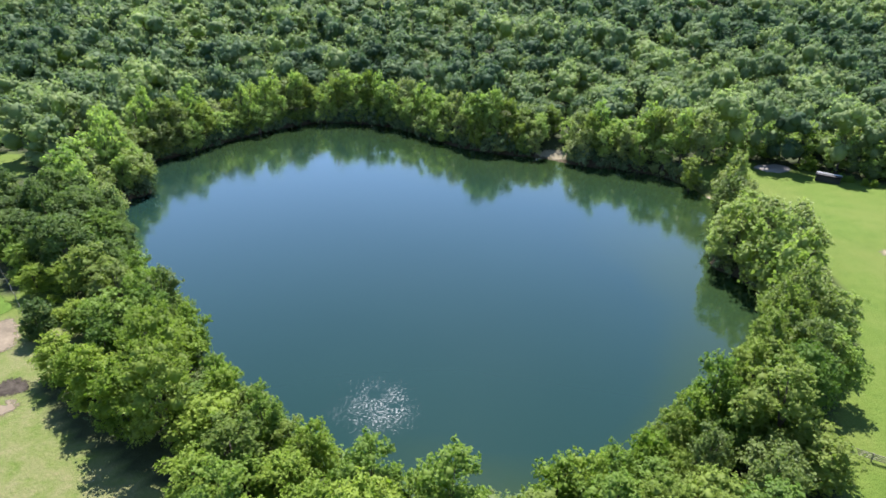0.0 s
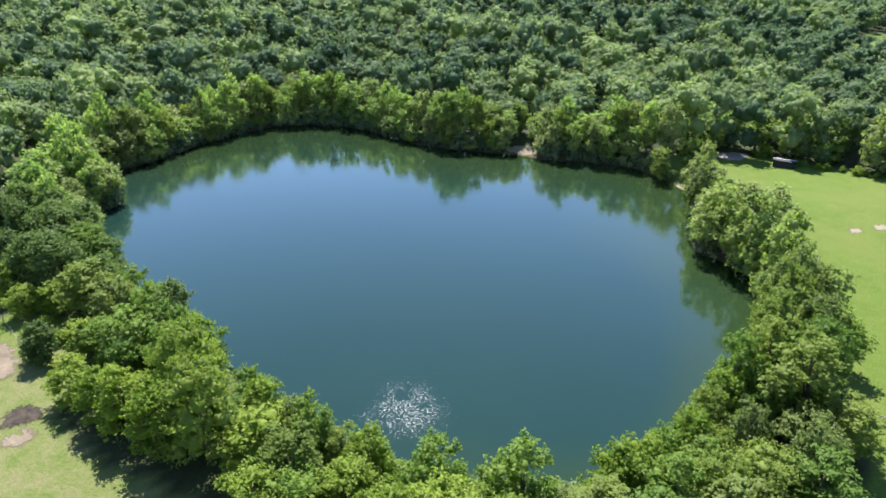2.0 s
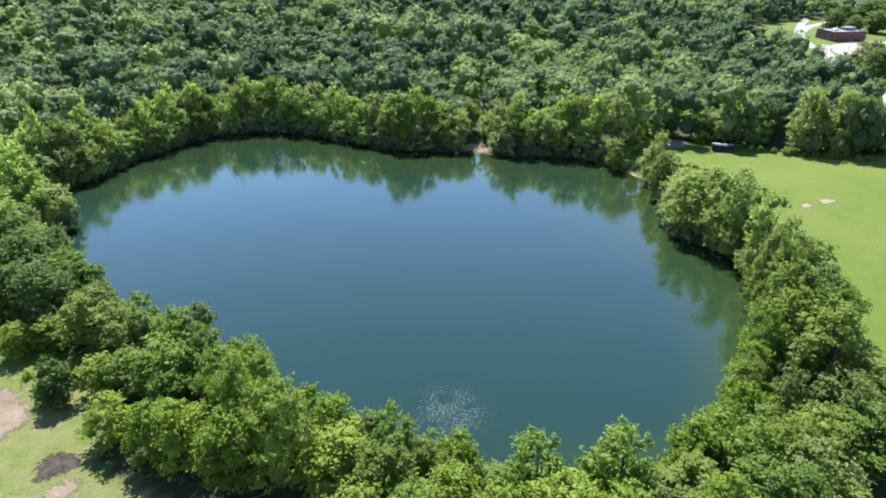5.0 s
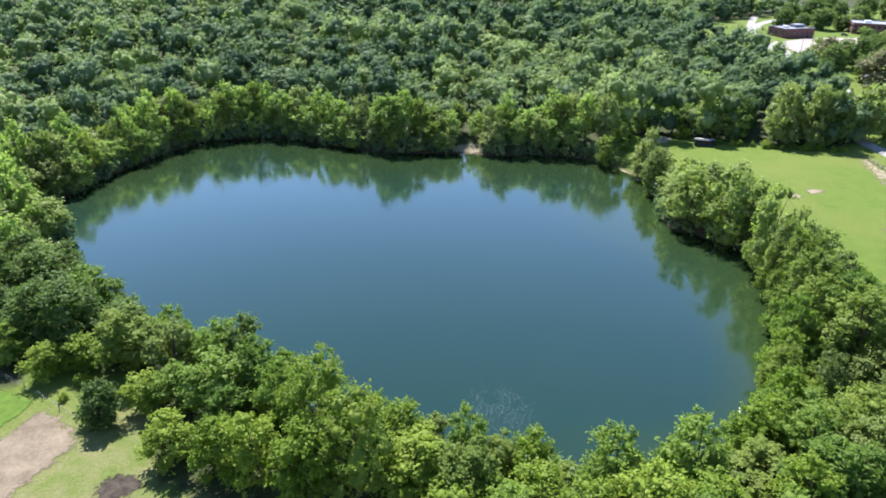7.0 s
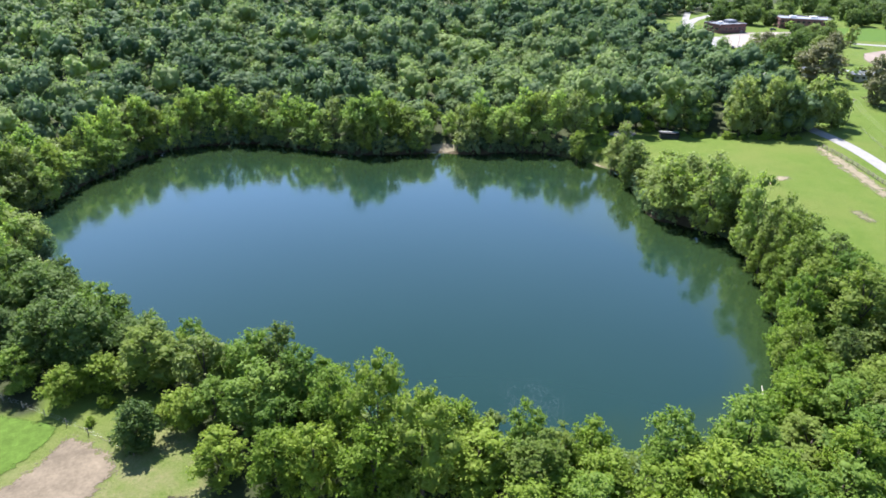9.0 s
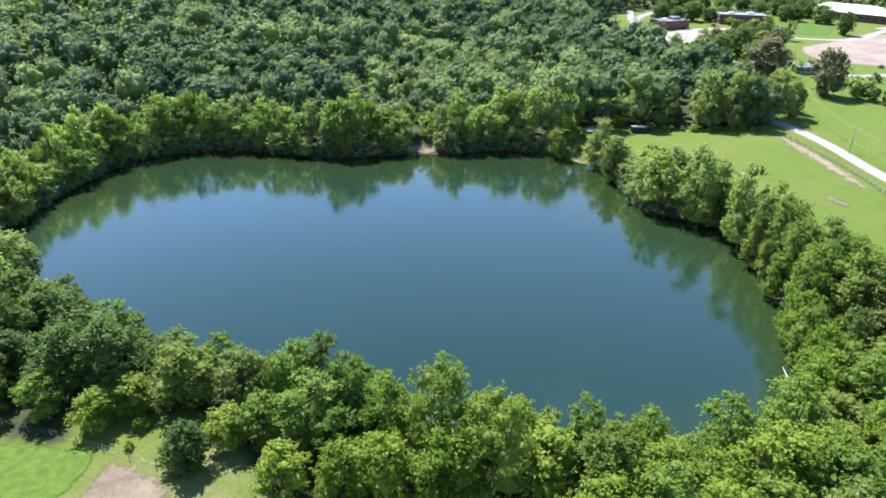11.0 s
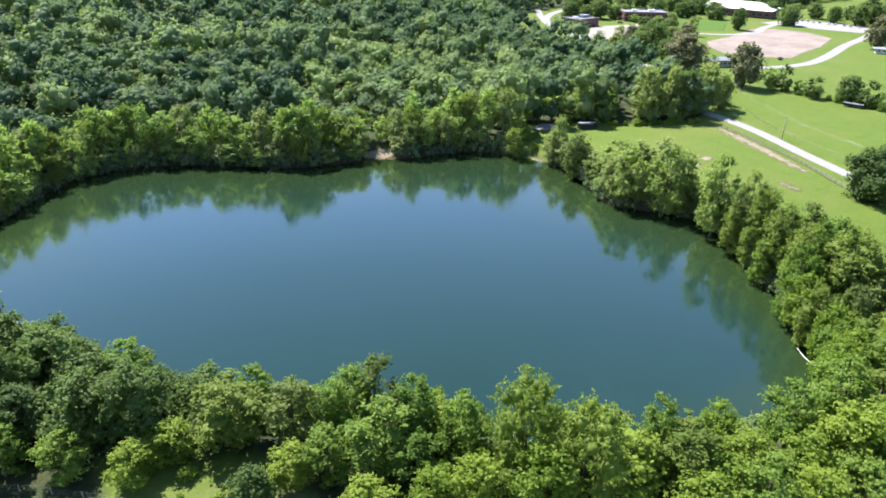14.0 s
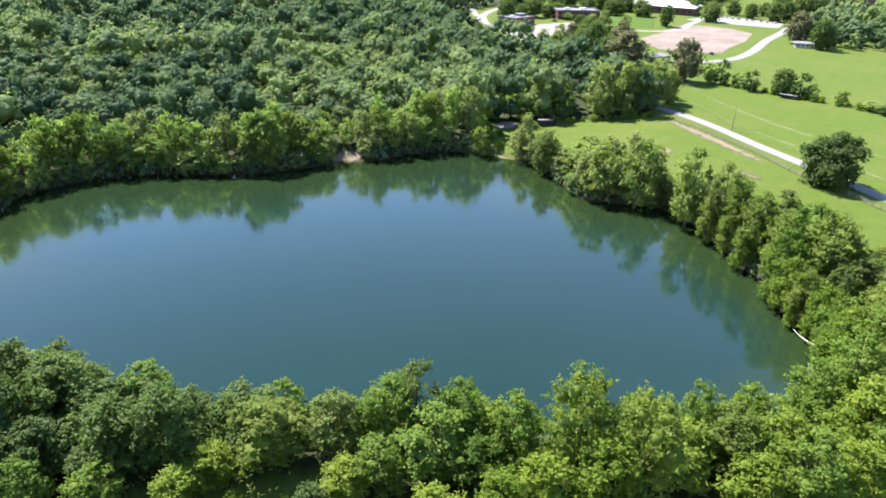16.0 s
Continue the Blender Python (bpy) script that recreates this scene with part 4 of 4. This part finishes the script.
for x, y, r in [(-76.5, 106.5, 0.9), (-74, 110, 1.4), (-70, 104, 1.5), (-72.5, 103.5, 1.0), (89, 192, 1.8), (84, 192, 2.2), (82.5, 187, 1.6), (92, 199, 2.0)]:
    plant("shrub_light" if r < 1.7 else "shrub", x, y, None, r, x, name="shrub", group="scrub along the hedges")


def undergrowth():
    """Brushwood crowding the banks all round the pond."""
    rng = np.random.default_rng(9)
    temps = []
    for k in range(5):
        c, br = crown_lobes(rng, 3.2, 2.1, 0.1, "round", 7)
        temps.append((crown_leaves(rng, c, br, 130, 0.30, 2.6, 6), crown_cores(rng, c, br)))
    quads, hearts, tints, heart_tints = [], [], [], []
    n = len(SHORE)
    for i in list(range(n)) + list(range(0, n, 2)):
        x, y = SHORE[i]
        if math.hypot(x - 36, y - 215) < 6.5 or math.hypot(x - 76, y - 182) < 6:
            continue
        a, b = SHORE[i - 1], SHORE[(i + 1) % n]
        t = np.array([b[0] - a[0], b[1] - a[1]])
        t = t / np.linalg.norm(t)
        off = rng.uniform(0.0, 3.0)
        px, py = x - t[1] * off, y + t[0] * off
        s = rng.uniform(0.7, 1.5)
        q, h = (k * np.array([s, s, s * (1.25 if y > 140 else 1.0)]) for k in temps[rng.integers(5)])
        an = rng.uniform(0, 6.28)
        rot = np.array([[np.cos(an), -np.sin(an), 0], [np.sin(an), np.cos(an), 0], [0, 0, 1]])
        at = np.array([px, py, max(ground_z(px, py), -0.3)])
        # darker leaf tint on the far shore paints the shade under the trees
        tone = rng.uniform(0.0, 0.45) if y > 140 and x < 60 else rng.uniform(0.2, 0.9)
        quads.append(q @ rot.T + at)
        hearts.append(h @ rot.T + at)
        tints.append(np.full(len(q) * 4, tone))
        heart_tints.append(np.full(len(h) * len(ICO_V), tone))
    for _ in range(400):
        px, py = rng.uniform(-116, 88), rng.uniform(36, 185)
        if on_grid(GB, px, py) < 0.3 or on_grid(GD, px, py) < 1:
            continue
        s = rng.uniform(0.6, 1.3)
        an = rng.uniform(0, 6.28)
        rot = np.array([[np.cos(an), -np.sin(an), 0], [np.sin(an), np.cos(an), 0], [0, 0, 1]])
        q = temps[rng.integers(5)][0][::3] * np.array([s, s, s * rng.uniform(0.8, 1.5)])
        quads.append(q @ rot.T + np.array([px, py, ground_z(px, py)]))
        tints.append(np.full(len(q) * 4, rng.uniform(0.0, 0.8)))
    me = leafy_mesh("undergrowth", np.concatenate(quads), np.concatenate(hearts), LEAF_WOODS)
    me.attributes.new("tint", "FLOAT", "POINT").data.foreach_set("value", np.concatenate(tints + heart_tints).astype(np.float32))
    tagged(new("undergrowth", me), "low green brushwood along the pond banks", "undergrowth", kind="stuff")


undergrowth()


# ---------------------------------------------------------------- fences and poles
def fence(line, gap, rails, height, label, mat, rail_size, post_size, name="wooden_fence", post_mat=None):
    root = tagged(new(name), label, "fence")
    pts = spline(line, 0.5)
    posts, left = [pts[0]], 0.0
    for p, q in zip(pts, pts[1:]):
        left += math.hypot(q[0] - p[0], q[1] - p[1])
        if left >= gap:
            posts.append(q)
            left = 0.0
    pm = box_mesh("post", (post_size, post_size, height + 0.35), post_mat or mat, pose(0, 0, (height - 0.35) / 2), 0.015)
    rm = box_mesh("rail", (1.0, rail_size[0], rail_size[1]), mat, bev=0.005)
    rnd = random.Random(len(posts))
    for i, (x, y) in enumerate(posts):
        o = part("post", pm, root)
        o.matrix_basis = pose(x, y, ground_z(x, y), rnd.uniform(-2, 2), rnd.uniform(-2, 2), rnd.uniform(0, 20))
        if i + 1 == len(posts):
            break
        x1, y1 = posts[i + 1]
        for k in range(rails):
            f = 0.3 + 0.62 * k / max(1, rails - 1)
            a = Vector((x, y, ground_z(x, y) + height * f))
            b = Vector((x1, y1, ground_z(x1, y1) + height * f))
            o = part("rail", rm, root)
            d = b - a
            o.matrix_basis = Matrix.LocRotScale((a + b) / 2, d.to_track_quat("X", "Z"), (d.length, 1, 1))
    return root


fence([(147, 152), (139, 134), (128, 114), (114, 96), (108, 84), (100, 71), (92, 56), (84, 40)], 2.5, 3, 1.3, "weathered brown post-and-rail fence beside the road", WOOD_GREY, (0.05, 0.14), 0.2)
fence([(53, 75), (61, 70.3), (72, 64), (84, 58), (92, 54)], 2.4, 4, 1.35, "weathered four-rail wooden field fence", WOOD_GREY, (0.05, 0.14), 0.18)
WIRE = plain("galvanised_wire", (0.30, 0.30, 0.29), 0.5, 0.5, var=0.1)
fence([(-110, 141), (-98, 129), (-89, 119.3), (-81, 109.8), (-75, 102), (-69, 94)], 4.2, 3, 1.2, "old wire fence on thin wooden posts", WIRE, (0.012, 0.012), 0.12, "wire_fence", WOOD_GREY)
fence([(179, 160), (168, 147), (158.5, 133.5), (150, 117), (142.5, 101.5), (131, 80), (123, 62)], 3.2, 2, 1.0, "pale roadside wire fence", WIRE, (0.02, 0.03), 0.1, "wire_fence", WOOD_GREY)


def utility_pole(x, y, h, turn):
    root = tagged(new("utility_pole"), "tall grey wooden utility pole with a crossarm", "utility pole", "poles along the road")
    v, f = tube([(0, 0, -1), (0, 0, h * 0.5), (0, 0, h)], [0.17, 0.14, 0.11], 8)
    part("pole", mesh_from("pole", v, f, WOOD_GREY, True), root)
    part("crossarm", box_mesh("crossarm", (2.2, 0.1, 0.12), WOOD_GREY, pose(0, 0.12, h - 0.5)), root)
    for k in (-0.95, 0, 0.95):
        v, f = tube([(k, 0.12, h - 0.44), (k, 0.12, h - 0.34), (k, 0.12, h - 0.22)], [0.05, 0.07, 0.03], 8)
        part("insulator", mesh_from("insulator", v, f, WHITE, True), root)
    root.matrix_basis = pose(x, y, ground_z(x, y), 0, 0, turn)
    return [root.matrix_basis @ Vector((k, 0.12, h - 0.2)) for k in (-0.95, 0, 0.95)]


pole_spots = [(186, 170, 8.5, -42), (150, 131, 8.5, -35), (131, 88, 8.5, -25), (114, 50, 8.5, -22)]
heads = [utility_pole(*p) for p in pole_spots]
for a, b in zip(heads, heads[1:]):
    for p, q in zip(a, b):
        pts = [p.lerp(q, i / 14) - Vector((0, 0, 1.1 * (1 - (i / 7 - 1) ** 2))) for i in range(15)]
        v, f = tube(pts, [0.014] * 15, 5)
        tagged(new("power_cable", mesh_from("power_cable", v, f, WIRE, True)), "thin sagging overhead power cable between poles", "cable", "cables along the road")


# ---------------------------------------------------------------- buildings
def building(x, y, turn, length, depth, height, label, wall_mat, roof_mat, bays, roof="flat", unit_box=None):
    """A block whose near corner is at x, y; its front runs along the turned x axis and it reaches back along y."""
    root = tagged(new("building"), label, "building")
    t = 0.35
    for nm, size, at in (("wall", (length, t, height), (length / 2, t / 2)), ("wall", (length, t, height), (length / 2, depth - t / 2)),
                         ("wall", (t, depth - 2 * t, height), (t / 2, depth / 2)), ("wall", (t, depth - 2 * t, height), (length - t / 2, depth / 2))):
        part(nm, box_mesh("wall", size, wall_mat, pose(at[0], at[1], height / 2 - 0.5), 0.03), root)
    if roof == "flat":
        part("roof", box_mesh("roof", (length - 2 * t, depth - 2 * t, 0.3), roof_mat, pose(length / 2, depth / 2, height - 1.0)), root)
        bm = bmesh.new()
        for sx, sy, ax, ay in ((length + 0.2, 0.5, length / 2, 0.15), (length + 0.2, 0.5, length / 2, depth - 0.15), (0.5, depth - 0.7, 0.15, depth / 2), (0.5, depth - 0.7, length - 0.15, depth / 2)):
            box_bm(bm, (sx, sy, 0.18), pose(ax, ay, height - 0.4), 0.02)
        part("coping", bm_mesh("coping", bm, ROOF_GREY), root, "grey metal parapet coping")
    else:
        e, r = 1.2, min(length, depth) * 0.14
        z = height - 0.5
        v = [(-e, -e, z), (length + e, -e, z), (length + e, depth + e, z), (-e, depth + e, z), (depth * 0.4, depth / 2, z + r), (length - depth * 0.4, depth / 2, z + r),
             (-e, -e, z - 0.35), (length + e, -e, z - 0.35), (length + e, depth + e, z - 0.35), (-e, depth + e, z - 0.35)]
        f = [(0, 1, 5, 4), (1, 2, 5), (2, 3, 4, 5), (3, 0, 4), (0, 6, 7, 1), (1, 7, 8, 2), (2, 8, 9, 3), (3, 9, 6, 0), (6, 9, 8, 7)]
        part("roof", mesh_from("roof", v, f, roof_mat), root)
    if unit_box:
        for ux, uy, ul, ud, uh in unit_box:
            part("roof_unit", box_mesh("roof_unit", (ul, ud, uh), ROOF_WHITE if uh < 1.5 else ROOF_GREY, pose(ux, uy, height - 0.85 + uh / 2), 0.05), root, "rooftop plant box")
    wm = {}
    for side, n in (("front", bays), ("left", max(2, int(bays * depth / length)))):
        run = length if side == "front" else depth
        w = run / n * 0.5
        hgt = min(1.3, height * 0.24)
        levels = 2 if height > 7 else 1
        for lv in range(levels):
            zc = height * (0.45 if levels == 1 else (0.24 + 0.40 * lv))
            for i in range(n):
                c = run * (i + 0.5) / n
                m = pose(c, -0.03, zc) if side == "front" else pose(-0.03, c, zc)
                size = (w, 0.12, hgt) if side == "front" else (0.12, w, hgt)
                if side not in wm:
                    wm[side] = box_mesh("window", size, GLASS, bev=0.02)
                part("window", wm[side], root, "dark window band").matrix_basis = m
    root.matrix_basis = pose(x, y, ground_z(x + 5, y + 5) + 0.1, 0, 0, turn)
    return root


building(305, 345, -4, 23, 15, 6.0, "low red-brown brick building with a flat grey roof", BRICK, ROOF_GREY, 6, unit_box=[(17, 9, 7, 5, 1.8), (7, 8, 3, 3, 1.2)])
building(366, 348, -40, 34, 20, 7.2, "long two-storey dark brick building with flat roof", BRICK, ROOF_GREY, 10, unit_box=[(10, 10, 4, 3, 1.3), (24, 12, 5, 4, 1.2)])
building(474, 352, -78, 62, 34, 6.5, "wide building under a bright white metal roof", BRICK, ROOF_WHITE, 12, roof="hip")
building(700, 268, -70, 70, 30, 9.0, "distant long red brick building", BRICK, ROOF_GREY, 12)
building(236, 226, -35, 13, 9, 4.2, "small house with a dark grey roof under trees", PALE_SIDING, ROOF_GREY, 4, roof="hip")
building(250, 212, -30, 11, 8, 4.0, "small dark-roofed house beside a bare lot", PALE_SIDING, ROOF_GREY, 4, roof="hip")
building(378, 176, -60, 14, 6, 3.2, "low white open park pavilion under trees", WHITE, ROOF_GREY, 5, roof="hip")


def dugout():
    root = tagged(new("field_shelter"), "black sheet-clad field shelter with a pale roof edge", "shelter")
    part("back_wall", box_mesh("back_wall", (7.4, 0.12, 2.3), BLACK, pose(0, 1.4, 1.15)), root)
    for k in (-3.64, 3.64):
        part("side_wall", box_mesh("side_wall", (0.12, 2.68, 2.3), BLACK, pose(k, 0, 1.15)), root)
    part("front_wall", box_mesh("front_wall", (7.16, 0.1, 1.9), BLACK, pose(0, -1.3, 0.95)), root)
    part("roof", box_mesh("roof", (7.8, 3.2, 0.12), BLACK, pose(0, 0.05, 2.45, -4, 0, 0)), root)
    part("fascia", box_mesh("fascia", (7.8, 0.7, 0.1), WHITE, pose(0, 1.35, 2.5, -4, 0, 0)), root, "white painted roof edge")
    for k in (-3.4, -1.1, 1.1, 3.4):
        part("post", box_mesh("post", (0.12, 0.12, 2.35), BLACK, pose(k, -1.42, 1.17)), root)
    part("bench", box_mesh("bench", (6.4, 0.4, 0.06), WOOD_GREY, pose(0, 0.9, 0.5)), root)
    root.matrix_basis = pose(113.6, 188.2, ground_z(113.6, 188.2), 0, 0, -33) @ Matrix.Diagonal((0.88, 0.9, 0.82, 1.0))


dugout()


def lamp_post(x, y, h):
    root = tagged(new("street_lamp"), "tall slim grey lamp post in the gravel lot", "lamp post")
    v, f = tube([(0, 0, -0.5), (0, 0, h * 0.5), (0, 0, h)], [0.12, 0.1, 0.07], 8)
    part("pole", mesh_from("pole", v, f, WIRE, True), root)
    part("arm", box_mesh("arm", (1.6, 0.08, 0.08), WIRE, pose(0.7, 0, h - 0.05)), root)
    part("lamp_head", box_mesh("lamp_head", (0.7, 0.3, 0.14), ROOF_GREY, pose(1.6, 0, h - 0.05)), root)
    root.matrix_basis = pose(x, y, ground_z(x, y), 0, 0, 40)


lamp_post(272, 300, 9.0)


def car(x, y, turn, col, label="parked dark car standing on the gravel"):
    paint = plain("car_paint", col, 0.3, 0.0, var=0.03, spec=0.6)
    root = tagged(new("car"), label, "car", "parked cars")
    bm = bmesh.new()
    box_bm(bm, (4.4, 1.75, 0.62), pose(0, 0, 0.62), 0.12)
    part("body", bm_mesh("body", bm, paint), root)
    v = [(-1.5, -0.8, 0.92), (0.95, -0.8, 0.92), (0.95, 0.8, 0.92), (-1.5, 0.8, 0.92), (-1.0, -0.62, 1.45), (0.35, -0.62, 1.45), (0.35, 0.62, 1.45), (-1.0, 0.62, 1.45)]
    part("cabin", mesh_from("cabin", v, [(0, 1, 5, 4), (1, 2, 6, 5), (2, 3, 7, 6), (3, 0, 4, 7), (4, 5, 6, 7), (3, 2, 1, 0)], GLASS), root, "dark glazed cabin")
    part("roof", box_mesh("roof", (1.4, 1.26, 0.06), paint, pose(-0.32, 0, 1.48), 0.02), root)
    for wx in (-1.35, 1.35):
        for wy in (-0.82, 0.82):
            v, f = tube([(wx, wy - 0.11, 0.33), (wx, wy + 0.11, 0.33)], [0.33, 0.33], 14)
            part("wheel", mesh_from("wheel", v, f, BLACK), root)
    root.matrix_basis = pose(x, y, ground_z(x, y) + 0.06, 0, 0, turn)


for x, y, a, c in [(307, 202, 10, (0.05, 0.012, 0.012)), (267, 299, 40, (0.02, 0.02, 0.022)), (269.5, 296.5, 40, (0.03, 0.03, 0.035)), (273, 296, 40, (0.02, 0.02, 0.022)), (322, 341, -10, (0.012, 0.013, 0.016)), (354, 343, -30, (0.07, 0.07, 0.075))]:
    car(x, y, a, c)
for i, y in enumerate([272, 267.5, 263, 258, 251, 246.5, 239, 234.5, 228]):
    shade = (0.55, 0.55, 0.54) if i % 3 else (0.30, 0.31, 0.33)
    car(502 + 0.06 * (y - 250), y, 12, shade, "white car parked in a row on the paved lot" if i % 3 else "silver car parked in a row on the paved lot")


def trailer():
    root = tagged(new("trailer"), "low dark flatbed trailer parked by a hedge", "trailer")
    part("bed", box_mesh("bed", (7.5, 2.3, 0.9), BLACK, pose(0, 0, 1.15), 0.05), root)
    part("top_panel", box_mesh("top_panel", (7.3, 2.1, 0.08), ROOF_GREY, pose(0, 0, 1.65)), root)
    for wx in (-1.6, -0.6):
        for wy in (-1.05, 1.05):
            v, f = tube([(wx, wy - 0.12, 0.4), (wx, wy + 0.12, 0.4)], [0.4, 0.4], 14)
            part("wheel", mesh_from("wheel", v, f, BLACK), root)
    v, f = tube([(3.7, 0, 0.8), (5.0, 0, 0.7)], [0.07, 0.05], 6)
    part("drawbar", mesh_from("drawbar", v, f, BLACK), root)
    root.matrix_basis = pose(218, 132, ground_z(218, 132), 0, 0, -85)


trailer()
BRANCH = [(18.8, 66.2, 4.9), (19.8, 67.6, 4.6), (21.2, 69.4, 4.4), (22.8, 71.2, 4.5)]
v, f = tube(BRANCH, [0.13, 0.11, 0.08, 0.03], 7)
tagged(new("dead_branch", mesh_from("dead_branch", v, f, plain("bleached_dead_wood", (0.5, 0.45, 0.38), 0.8), True)), "bleached bare dead branch leaning over the water", "branch")
